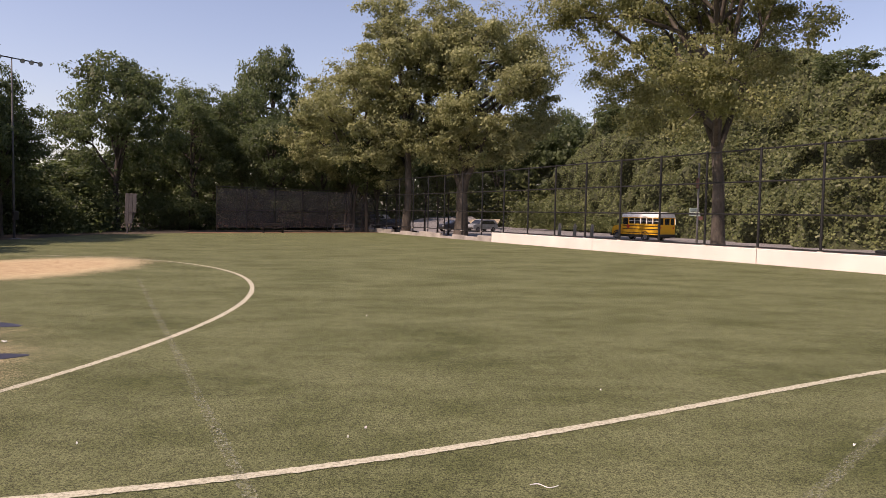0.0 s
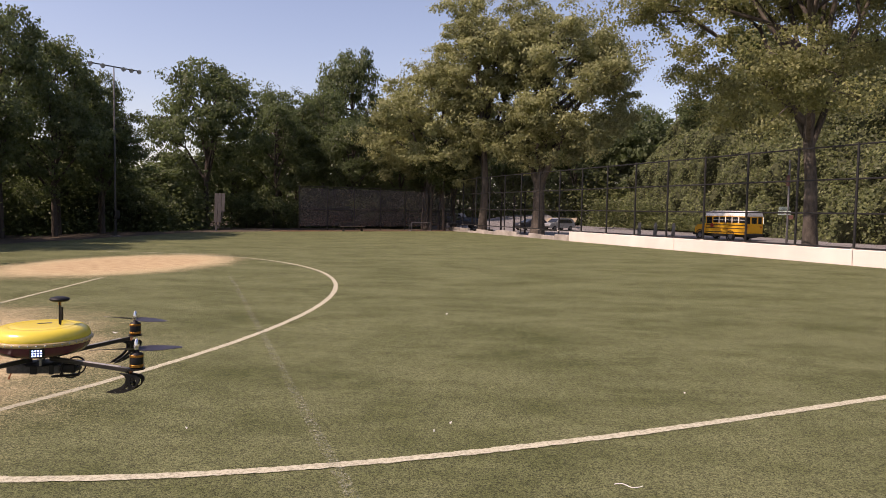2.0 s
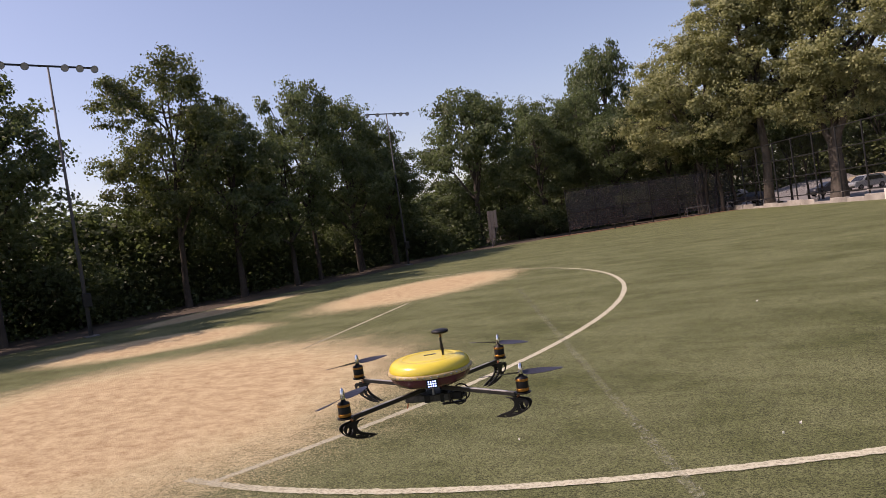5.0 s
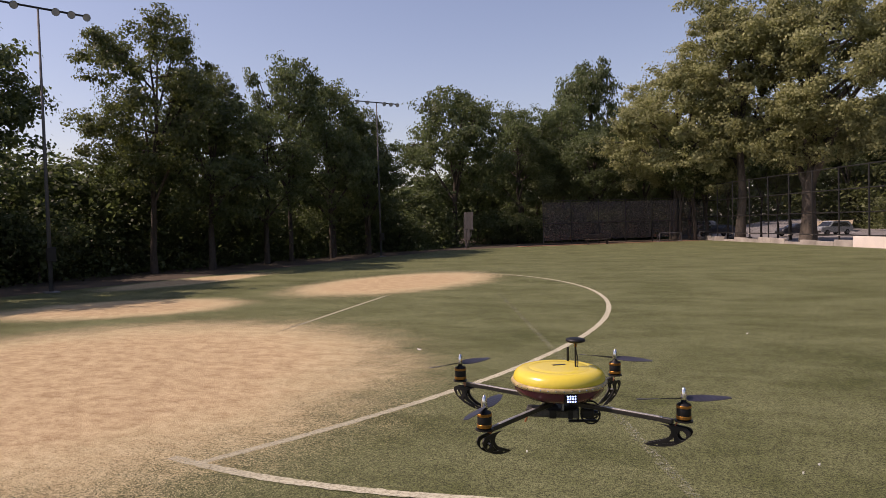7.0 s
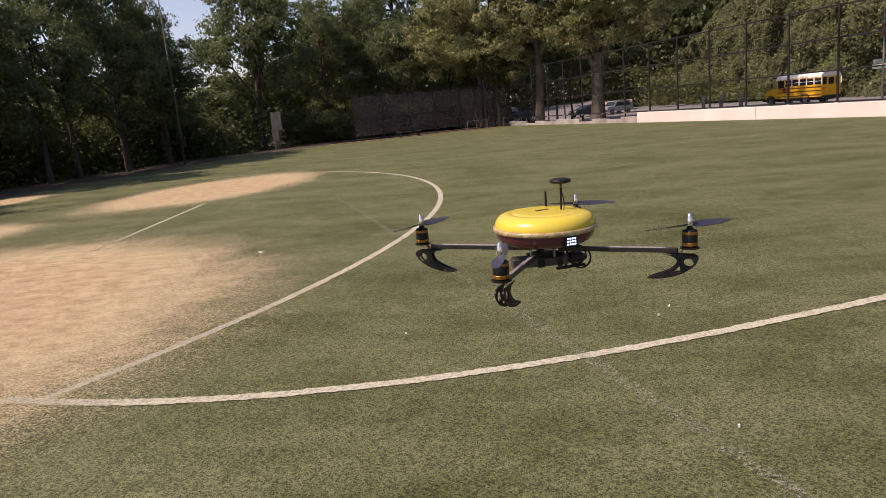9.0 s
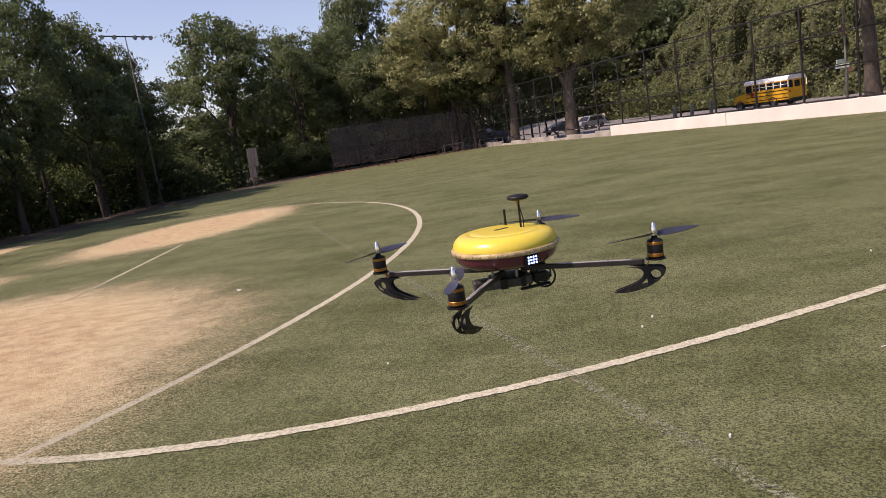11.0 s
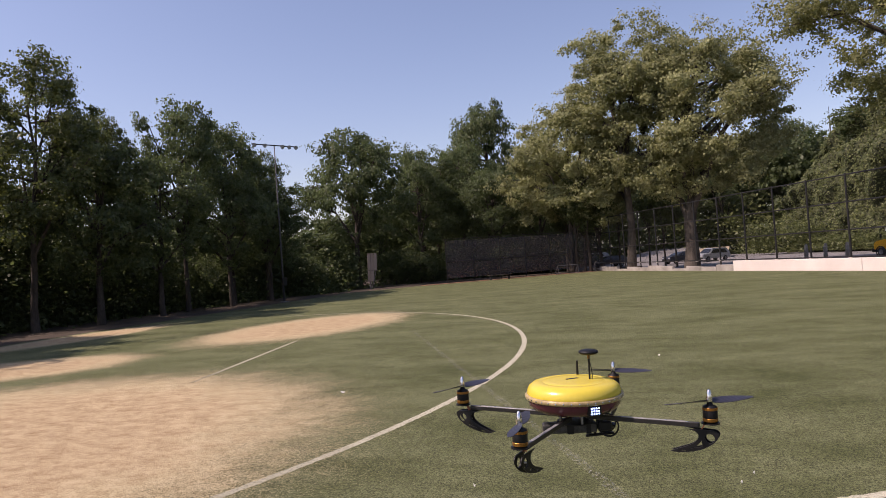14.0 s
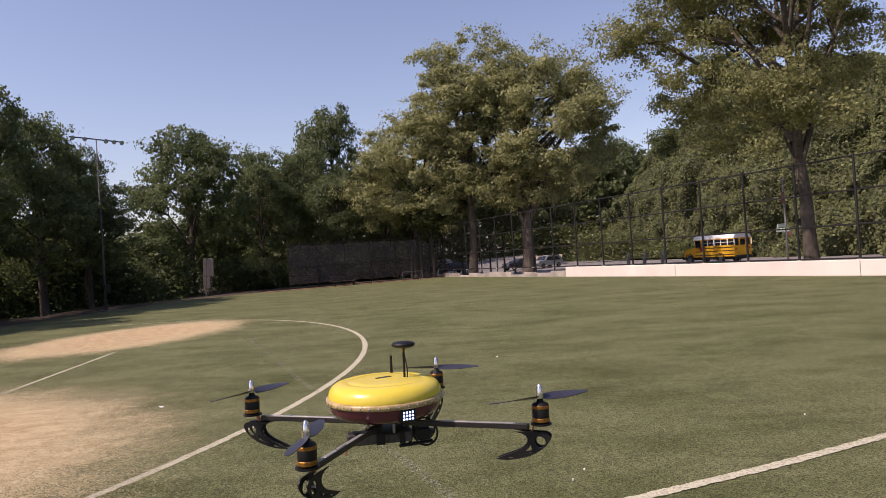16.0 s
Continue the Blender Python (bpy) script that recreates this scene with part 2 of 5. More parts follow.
fabric.links.new(holes.outputs[0], fabric.nodes["Material Output"].inputs["Surface"])
# bark colour set darker to include the crowns' shade on the trunks
BARK = shade("plane_bark", (0.098, 0.082, 0.066), 0.9, 0.5, 1.6, 9, 0.8, stretch=(1, 1, 0.35))
DARKBARK = shade("dark_bark", (0.075, 0.06, 0.048), 0.95, 0.4, 2.0, 16, 0.6, stretch=(1, 1, 0.3))
LEAF_PLANE = leaf_material("plane_leaves", (0.325, 0.328, 0.158), (0.168, 0.180, 0.088), (0.32, 0.34, 0.13), 0.6)
LEAF_PLANE_DARK = leaf_material("olive_plane_leaves", (0.25, 0.25, 0.11), (0.11, 0.12, 0.055), (0.27, 0.29, 0.09), 0.6)
LEAF_WOOD = leaf_material("woodland_leaves", (0.118, 0.146, 0.064), (0.052, 0.068, 0.036), (0.165, 0.22, 0.075), 0.5)
LEAF_LOCUST = leaf_material("locust_leaves", (0.128, 0.152, 0.068), (0.056, 0.074, 0.036), (0.14, 0.17, 0.04))
LEAF_VINE = leaf_material("vine_leaves", (0.185, 0.203, 0.085), (0.064, 0.081, 0.037), (0.18, 0.22, 0.075), 0.45)
GALV_LIGHT = shade("galvanised_steel", (0.22, 0.22, 0.225), 0.6, 0.2, 2, 40, 0.05, metal=0.6)
MAST_STEEL = shade("weathered_mast_steel", (0.095, 0.095, 0.10), 0.7, 0.25, 1.5, 30, 0.05)
BUS_YELLOW = shade("school_bus_yellow", (0.78, 0.40, 0.025), 0.35, 0.06, 1.0, 20, 0.0)
WHITE = shade("white_paint", (0.78, 0.77, 0.74), 0.5, 0.06, 1.5, 25, 0.0)
BLACK = shade("black_rubber", (0.02, 0.02, 0.02), 0.75, 0.2, 6, 40, 0.1)
GLASS_DARK = shade("dark_window_glass", (0.02, 0.022, 0.025), 0.12, 0.1, 2, 10, 0.0, spec=0.6)
SILVER = shade("silver_car_paint", (0.38, 0.40, 0.42), 0.3, 0.05, 1, 20, 0.0, metal=0.4)
DARKCAR = shade("dark_blue_car_paint", (0.03, 0.035, 0.05), 0.3, 0.1, 1, 20, 0.0)
CHROME = shade("chrome", (0.7, 0.7, 0.7), 0.18, 0.05, 5, 40, 0.0, metal=1.0)
RED = shade("red_lens", (0.45, 0.03, 0.02), 0.3, 0.05, 5, 40, 0.0)
SIGN_GREEN = shade("pale_sign_sheet", (0.55, 0.66, 0.58), 0.5, 0.05, 5, 40, 0.0)
SIGN_RED = shade("faded_red_sheet", (0.10, 0.045, 0.035), 0.6, 0.15, 5, 40, 0.0)
SIGN_BLUE = shade("dark_blue_sheet", (0.07, 0.08, 0.12), 0.5, 0.1, 5, 40, 0.0)
OLDWOOD = shade("bleached_boards", (0.19, 0.165, 0.15), 0.85, 0.25, 2, 25, 0.3, stretch=(1, 1, 0.2))
LAMP_GLASS = shade("lamp_glass", (0.35, 0.36, 0.38), 0.2, 0.1, 3, 30, 0.0)
# aircraft
SHELL_YELLOW = shade("glossy_yellow_shell", (0.64, 0.51, 0.06), 0.26, 0.05, 6, 80, 0.02, spec=0.5)
SHELL_MAROON = shade("glossy_maroon_shell", (0.10, 0.022, 0.035), 0.2, 0.15, 6, 80, 0.02, spec=0.5)
RIM_TAPE = shade("clear_rim_flange", (0.45, 0.34, 0.16), 0.3, 0.35, 40, 200, 0.1)
CARBON = shade("black_carbon_plate", (0.008, 0.008, 0.009), 0.5, 0.3, 30, 300, 0.05, spec=0.3)
GREY_ALU = shade("brushed_aluminium", (0.30, 0.295, 0.29), 0.45, 0.12, 20, 200, 0.03, metal=0.4)
ARM_TUBE = shade("dark_anodised_tube", (0.030, 0.029, 0.029), 0.38, 0.3, 25, 200, 0.02, metal=0.35)
GOLD = shade("gold_anodised", (0.40, 0.19, 0.045), 0.42, 0.35, 30, 260, 0.03, metal=0.85)
COPPER = shade("copper_wire", (0.42, 0.16, 0.08), 0.4, 0.15, 20, 200, 0.0, metal=0.5)
LED_OFF = shade("clear_led", (0.10, 0.2, 0.6), 0.2, 0.05, 20, 200, 0.0)
LED_OFF.node_tree.nodes["Principled BSDF"].inputs["Emission Color"].default_value = (0.36, 0.56, 1.0, 1)
LED_OFF.node_tree.nodes["Principled BSDF"].inputs["Emission Strength"].default_value = 2.4
BATTERY = shade("grey_battery_wrap", (0.05, 0.049, 0.047), 0.5, 0.4, 30, 120, 0.05)


# ---- building helpers ----
def mesh_of(name, bm, material):
    me = bpy.data.meshes.new(name)
    bm.to_mesh(me)
    bm.free()
    me.materials.append(material)
    return me


def smooth(me, on=True):
    me.polygons.foreach_set("use_smooth", [on] * len(me.polygons))
    return me


def part(name, bm, material, parent=None, label="", smoothed=False):
    """Links a bmesh (or a finished mesh) as one mesh object under a thing or part."""
    me = bm if isinstance(bm, bpy.types.Mesh) else mesh_of(name, bm, material)
    if smoothed:
        smooth(me)
    ob = new(name, me)
    if parent is not None:
        ob.parent = parent
    return tagged(ob, label)


def thing(name, label, category, m=None, group="", kind=""):
    ob = new(name)
    ob.empty_display_size = 0.2
    if m is not None:
        ob.matrix_basis = m
    return tagged(ob, label, category, group, kind)


def box(bm, x0, x1, y0, y1, z0, z1, m=None, bevel=0.0):
    r = bmesh.ops.create_cube(bm, size=1)
    bmesh.ops.scale(bm, vec=(x1 - x0, y1 - y0, z1 - z0), verts=r["verts"])
    bmesh.ops.translate(bm, vec=((x0 + x1) / 2, (y0 + y1) / 2, (z0 + z1) / 2), verts=r["verts"])
    vs = r["verts"]
    if bevel:
        es = list({e for v in vs for e in v.link_edges})
        vs = bmesh.ops.bevel(bm, geom=es, offset=bevel, segments=1, affect="EDGES")["verts"]
    if m is not None:
        bmesh.ops.transform(bm, matrix=m, verts=vs)
    return bm


def boxed(*a, **k):
    return box(bmesh.new(), *a, **k)


def rod(bm, a, b, ra, rb=None, sides=8, caps=True):
    a, b = Vector(a), Vector(b)
    turn = (b - a).to_track_quat("Z", "Y").to_matrix().to_4x4()
    m = Matrix.Translation((a + b) / 2) @ turn
    bmesh.ops.create_cone(bm, cap_ends=caps, segments=sides, radius1=ra, radius2=ra if rb is None else rb, depth=(b - a).length, matrix=m)
    return bm


def rodded(*a, **k):
    return rod(bmesh.new(), *a, **k)


def lathe(bm, profile, sides=24, sx=1.0, sy=1.0, m=None):
    """Turns (radius, height) pairs round z."""
    rings = []
    made = []
    for r, z in profile:
        if r < 1e-6:
            ring = [bm.verts.new((0, 0, z))]
        else:
            ring = [bm.verts.new((r * sx * math.cos(2 * math.pi * i / sides), r * sy * math.sin(2 * math.pi * i / sides), z)) for i in range(sides)]
        rings.append(ring)
        made += ring
    for p, q in zip(rings, rings[1:]):
        for i in range(sides):
            j = (i + 1) % sides
            if len(p) == 1 and len(q) == 1:
                continue
            if len(p) == 1:
                bm.faces.new((p[0], q[j], q[i]))
            elif len(q) == 1:
                bm.faces.new((p[i], p[j], q[0]))
            else:
                bm.faces.new((p[i], p[j], q[j], q[i]))
    bmesh.ops.recalc_face_normals(bm, faces=bm.faces[:])
    if m is not None:
        bmesh.ops.transform(bm, matrix=m, verts=made)
    return bm


def prism(bm, outline, z0, z1, m=None):
    """Extrudes a flat outline (x, y pairs, counter-clockwise) from z0 to z1."""
    lo = [bm.verts.new((x, y, z0)) for x, y in outline]
    hi = [bm.verts.new((x, y, z1)) for x, y in outline]
    k = len(outline)
    bm.faces.new(hi)
    bm.faces.new(lo[::-1])
    for i in range(k):
        j = (i + 1) % k
        bm.faces.new((lo[i], lo[j], hi[j], hi[i]))
    if m is not None:
        bmesh.ops.transform(bm, matrix=m, verts=lo + hi)
    return bm


# ---- the plan ----
FENCE0 = Vector((5.91, 47.86, 0))
FENCE_TURN = radians(-61.4)
ALONG = Vector((math.cos(FENCE_TURN), math.sin(FENCE_TURN), 0))
BEHIND = Vector((-ALONG.y, ALONG.x, 0))
BAY = 3.05
WALL_TOP, FENCE_TOP, ROAD_Z = 0.71, 5.37, -0.3


def by_fence(s, d, z=0.0):
    """The place s metres along the street fence (towards the near end) and d metres behind it."""
    return FENCE0 + ALONG * s + BEHIND * d + Vector((0, 0, z))


def fence_pose(s, d, z=0.0, turn=0.0):
    p = by_fence(s, d, z)
    return pose(p.x, p.y, p.z, 0, 0, math.degrees(FENCE_TURN) + turn)


CORNER = by_fence(-9 * BAY, 0)
NET_STEP = Vector((-2.42, -1.89, 0)).normalized() * 2.8

# ---- ground, pitch, woodland floor ----
bm = bmesh.new()
bmesh.ops.create_grid(bm, x_segments=40, y_segments=40, size=1500)
bmesh.ops.translate(bm, vec=(0, 0, ROAD_Z - 0.02), verts=bm.verts[:])
tagged(part("ground", bm, VERGE), "dry brown-green open ground reaching the horizon", "ground", kind="structure")

near = by_fence(120, 0.15)
far = CORNER + BEHIND * 0.15
net_end = CORNER + NET_STEP * 6.4
bm = prism(bmesh.new(), [(near.x, near.y), (far.x, far.y), (net_end.x, net_end.y), (-26.5, 52), (-26.5, -75), (near.x, -75)], -0.6, 0.0)
tagged(part("pitch", bm, TURF), "sunlit olive-green artificial turf pitch with bare dirt patches", "sports pitch", kind="structure")
bm = prism(bmesh.new(), [(-26.5, -75), (-26.5, 52), (net_end.x, net_end.y), (far.x, far.y), (far.x + 4, far.y + 9), (-30, 110), (-140, 110), (-140, -75)], -0.6, -0.004)
tagged(part("woodland_floor", bm, SOIL), "dark leaf-littered soil under the trees", "ground", kind="structure")
bm = bmesh.new()
rot_net = Matrix.Translation(CORNER) @ Matrix.Rotation(math.atan2(NET_STEP.y, NET_STEP.x), 4, "Z")
box(bm, 0, 19.5, 0.1, 1.3, -0.1, 0.03, rot_net)
tagged(part("trim", bm, REDSOIL), "strip of red soil along the pitch's far edge", "soil strip", kind="structure")

# street behind the wall
bm = bmesh.new()
box(bm, -75, 120, 4.0, 48, -0.2, 0.0, fence_pose(0, 0, ROAD_Z))
tagged(part("road", bm, ASPHALT), "grey asphalt street behind the wall", "road", kind="structure")
bm = bmesh.new()
box(bm, -75, 120, 0.2, 4.0, -0.2, 0.13, fence_pose(0, 0, ROAD_Z))
tagged(part("pavement", bm, CONCRETE), "pale concrete pavement along the street", "pavement", kind="structure")
# side street that climbs away past the parked cars
def side_climb(y):
    return ROAD_Z + 0.02 + 2.4 * max(0.0, (y - 84) / 54) ** 1.5


bm = bmesh.new()
for i in range(12):
    y0, y1 = 84 + i * 4.5, 88.5 + i * 4.5
    z0, z1 = side_climb(y0), side_climb(y1)
    bm.faces.new([bm.verts.new(v) for v in ((-14 + i * 1.2, y0, z0), (9 - i * 0.35, y0, z0), (8.65 - i * 0.35, y1, z1), (-12.8 + i * 1.2, y1, z1))])
bmesh.ops.remove_doubles(bm, verts=bm.verts[:], dist=0.01)
tagged(part("road", bm, ASPHALT), "grey side street climbing away behind the parked cars", "road", kind="structure")


bm = bmesh.new()
for i in range(13):
    for j in range(7):
        y = 98 + i * 2.0
        x = 2.4 + 0.22 * i + j * 0.85
        bm.verts.new((x, y, side_climb(y) + 0.03 + 0.02 * j + 0.10 * noise.noise((x * 0.7, y * 0.5, 4.0))))
bm.verts.ensure_lookup_table()
for i in range(12):
    for j in range(6):
        bm.faces.new([bm.verts[k] for k in (i * 7 + j, (i + 1) * 7 + j, (i + 1) * 7 + j + 1, i * 7 + j + 1)])
tagged(part("soil_bank", bm, DRYSOIL, smoothed=True), "bare tan earth verge beside the climbing side street", "bank", kind="structure")


# ---- painted lines ----
def ribbon(path, start, end, width, z=0.004):
    """A painted stripe along path(u) with ragged edges."""
    bm = bmesh.new()
    pairs = []
    u, rr = start, random.Random(int(abs(start) * 100) + 3)
    while u < end:
        p, q = Vector(path(u)), Vector(path(u + 1e-3))
        d = (q - p)
        step = 0.045 / d.length * 1e-3
        d.normalize()
        row = []
        for s in (1, -1):
            w = width / 2 * (1 + 0.16 * noise.noise((p.x * 1.3, p.y * 1.3, s * 5)) + rr.uniform(-0.17, 0.17))
            row.append(bm.verts.new((p.x - s * d.y * w, p.y + s * d.x * w, z)))
        pairs.append(row)
        u += step
    for (a, b), (c, d) in zip(pairs, pairs[1:]):
        bm.faces.new((a, b, d, c))
    return bm


def infield_arc(a):
    return (-17.22 + 12.90 * math.cos(a) + 0.43 * math.sin(a), 12.33 - 0.34 * math.cos(a) + 16.57 * math.sin(a))


def outfield_sweep(x):
    return (x, 5.87 + 0.494 * x + 0.0274 * x * x - 0.0026 * x ** 3)


def straight(a, b):
    return lambda f: (a[0] + (b[0] - a[0]) * f, a[1] + (b[1] - a[1]) * f)


tagged(part("pitch_line", ribbon(infield_arc, radians(-27.2), radians(98), 0.118), LINE), "white painted curved infield line on the turf", "line", kind="structure")
tagged(part("pitch_line", ribbon(outfield_sweep, -6.3, 8.6, 0.115, 0.009), LINE), "white painted sweeping outfield line on the turf", "line", kind="structure")
tagged(part("pitch_line", ribbon(straight((-12.08, 18.34), (-10.6, 11.4)), 0, 1, 0.085), LINE), "white painted base line between bare patches", "line", kind="structure")
tagged(part("pitch_line", ribbon(straight((-8.9, 19.9), (-0.4, 2.9)), 0, 1, 0.11, 0.012), OLD_LINE), "faded old line rubbed into the turf", "line", kind="structure")
tagged(part("pitch_line", ribbon(straight((2.4, 4.6), (8.4, 10.8)), 0, 1, 0.11, 0.004), OLD_LINE), "faded old line crossing the turf", "line", kind="structure")


# ---- trees ----
def numpy_mesh(name, verts, quads, material):
    me = bpy.data.meshes.new(name)
    me.vertices.add(len(verts))
    me.vertices.foreach_set("co", np.asarray(verts, np.float32).ravel())
    q = np.asarray(quads, np.int32)
    me.loops.add(q.size)
    me.loops.foreach_set("vertex_index", q.ravel())
    me.polygons.add(len(q))
    me.polygons.foreach_set("loop_start", np.arange(0, q.size, q.shape[1], dtype=np.int32))
    me.update(calc_edges=True)
    me.materials.append(material)
    return me


def leaf_quads(rng, centres, size, up=0.35, out=None):
    """A kite-shaped leaf, bent a little, at each centre; out: the way that each leaf mostly faces."""
    k = len(centres)
    nrm = rng.normal(size=(k, 3))
    if out is None:
        nrm[:, 2] = np.abs(nrm[:, 2]) + up
    else:
        nrm = nrm * 0.5 + out
        nrm[:, 2] += up
    nrm /= np.linalg.norm(nrm, axis=1)[:, None]
    t = np.cross(nrm, rng.normal(size=(k, 3)))
    t /= np.linalg.norm(t, axis=1)[:, None] + 1e-9
    b = np.cross(nrm, t)
    s = size * rng.uniform(0.6, 1.35, k)[:, None]
    v = np.empty((k, 4, 3))
    v[:, 0] = centres - t * s * 0.6
    v[:, 1] = centres + b * s * 0.42 + nrm * s * 0.12
    v[:, 2] = centres + t * s * 0.6
    v[:, 3] = centres - b * s * 0.42 + nrm * s * 0.12
    return v.reshape(-1, 3), np.arange(4 * k).reshape(-1, 4)


def tube(verts, faces, pts, radii, sides=7):
    start = len(verts)
    pts = [Vector(p) for p in pts]
    for i, p in enumerate(pts):
        d = (pts[min(i + 1, len(pts) - 1)] - pts[max(i - 1, 0)]).normalized()
        x = d.orthogonal().normalized()
        y = d.cross(x)
        for j in range(sides):
            a = 2 * math.pi * j / sides
            verts.append(p + (x * math.cos(a) + y * math.sin(a)) * radii[i])
    for i in range(len(pts) - 1):
        for j in range(sides):
            k = (j + 1) % sides
            faces.append((start + i * sides + j, start + i * sides + k, start + (i + 1) * sides + k, start + (i + 1) * sides + j))


def tree_meshes(name, seed, height, radius, low, trunk_r, leaves, leaf, bark, foliage, limbs=11, clumps=80, lean=0.0, offset=(0, 0), spread=0.24, fork=0.3, shape=1.0, flat=0.8, cup=0.0):
    """Trunk with limbs, and a crown of leaf clumps round the limbs' ends. low: height of the crown's underside."""
    rng = np.random.default_rng(seed)
    verts, faces = [], []
    top = Vector((offset[0] * 0.5 + lean, offset[1] * 0.5, height * 0.82))
    trunk = []
    for i in range(9):
        f = i / 8
        wob = Vector((rng.normal() * 0.012, rng.normal() * 0.012, 0)) * height * f
        trunk.append(Vector((0, 0, -0.3)).lerp(top, f) + wob)
    tube(verts, faces, trunk, [trunk_r * (1.3 if i == 0 else 1.05 - 0.9 * (i / 8)) for i in range(9)], 9)
    mid = Vector((offset[0], offset[1], (low + height) / 2))
    half = (height - low) / 2
    ends = []
    for i in range(limbs):
        f = fork + (0.92 - fork) * (i + rng.uniform(0, 0.8)) / limbs
        k = min(int(f * 8), 7)
        start = trunk[k].lerp(trunk[k + 1], f * 8 - k)
        a = i * 2.4 + rng.uniform(-0.5, 0.5)
        zz = rng.uniform(-0.75, 0.8)
        rr = math.sqrt(max(0, 1 - zz * zz)) * rng.uniform(0.55, 0.9)
        end = mid + Vector((math.cos(a) * rr * radius, math.sin(a) * rr * radius, zz * half * 0.9))
        end.z = max(end.z, start.z + 0.03 * height * rng.uniform(-1, 1))
        bend = start.lerp(end, 0.5) + Vector((0, 0, 0.10 * (end - start).length))
        pts = [start, start.lerp(bend, 0.5), bend, bend.lerp(end, 0.55) + Vector(rng.normal(size=3)) * 0.02 * height, end]
        r0 = trunk_r * (0.62 - 0.4 * f)
        tube(verts, faces, pts, [r0, r0 * 0.8, r0 * 0.6, r0 * 0.38, r0 * 0.14], 6)
        ends += [bend.lerp(end, 0.4), end, bend.lerp(end, 0.8)]
        for _ in range(2):
            e2 = bend.lerp(end, rng.uniform(0.2, 0.8)) + Vector(rng.normal(size=3)) * 0.16 * radius
            tube(verts, faces, [bend, bend.lerp(e2, 0.5) + Vector((0, 0, 0.02 * height)), e2], [r0 * 0.4, r0 * 0.25, r0 * 0.08], 5)
            ends.append(e2)
    wood = numpy_mesh(name + "_trunk", [tuple(v) for v in verts], faces, bark)
    smooth(wood)
    centres = [np.array(e) for e in ends]
    while len(centres) < clumps:
        d = rng.normal(size=3)
        d /= np.linalg.norm(d)
        r = rng.uniform(0.55, 1.0) ** 0.7
        lump = 0.80 + 0.34 * noise.noise(Vector(d * 1.7) + Vector((seed, 0, 0)))
        taper = 1.0 - (1 - shape) * max(0.0, d[2]) - cup * max(0.0, -d[2])
        if d[2] < 0:
            d[2] = -abs(d[2]) ** flat
        centres.append(np.array(mid) + d * np.array([radius * taper, radius * taper, half]) * r * lump)
    per = max(8, leaves // len(centres))
    pts, out = [], []
    for c in centres:
        k = int(per * rng.uniform(0.4, 1.6))
        s = radius * spread * rng.uniform(0.6, 1.25)
        sprays = rng.normal(size=(rng.integers(5, 11), 3))
        sprays /= np.linalg.norm(sprays, axis=1)[:, None] + 1e-9
        sprays *= rng.uniform(0.3, 1.2, (len(sprays), 1))
        pick = rng.integers(0, len(sprays), k)
        q = rng.normal(size=(k, 3)) * np.array([1, 1, 0.55]) * 0.27
        way = (c - np.array(mid)) / np.array([radius, radius, half])
        pts.append(c + (sprays[pick] * np.array([1, 1, 0.7]) + q) * s)
        out.append(q * 1.6 + sprays[pick] * 0.35 + way * 0.3)
    pts, out = np.concatenate(pts), np.concatenate(out)
    keep = pts[:, 2] > 0.6
    v, f = leaf_quads(rng, pts[keep], leaf, 0.25, out[keep])
    return wood, numpy_mesh(name + "_crown", v, f, foliage)


def plant(name, meshes, label, place, turn=0.0, size=(1, 1, 1), group=""):
    m = Matrix.Translation(place) @ Matrix.Rotation(turn, 4, "Z") @ Matrix.Diagonal((*size, 1))
    t = thing(name, label, "tree", m, group)
    part("trunk", meshes[0], None, t)
    part("crown", meshes[1], None, t)
    return t


# tall plane trees at the far corner and beside the street
plane_a = tree_meshes("plane_a", 11, 20.2, 8.2, 3.0, 0.34, 76000, 0.195, BARK, LEAF_PLANE, 16, 240, 0.4, spread=0.155, flat=0.6)
plane_b = tree_meshes("plane_b", 23, 26.4, 7.9, 5.2, 0.44, 86000, 0.195, BARK, LEAF_PLANE, 20, 260, -0.3, (-0.4, -1.1), spread=0.155, shape=0.9, flat=0.6, cup=0.1)
plane_c = tree_meshes("plane_c", 37, 24.2, 8.7, 5.8, 0.66, 88000, 0.195, BARK, LEAF_PLANE, 22, 260, 0.5, (-2.4, 0), spread=0.15, fork=0.24, shape=0.92, flat=0.7, cup=0.1)
plane_d = tree_meshes("plane_d", 51, 22.5, 9.0, 5.0, 0.37, 112000, 0.13, BARK, LEAF_PLANE_DARK, 32, 280, 0.4, (-1.9, 0.3), 0.12, 0.32, shape=0.88, flat=0.8, cup=0.1)
plant("plane_tree", plane_a, "broad sunlit plane tree with yellow-green leaves behind the screen fence", (-10.0, 72.5, -0.3), 0.4)
plant("plane_tree", plane_b, "tall sunlit plane tree with pale limbs beside the street fence", (-3.9, 69.5, -0.4), 1.9)
plant("plane_tree", plane_c, "tall spreading plane tree with a thick leaning trunk", (1.7, 68.0, -0.5), 3.0)
plant("plane_tree", plane_d, "large open-crowned plane tree with mottled trunk behind the white wall", (15.05, 37.2, -0.4), 0.0)

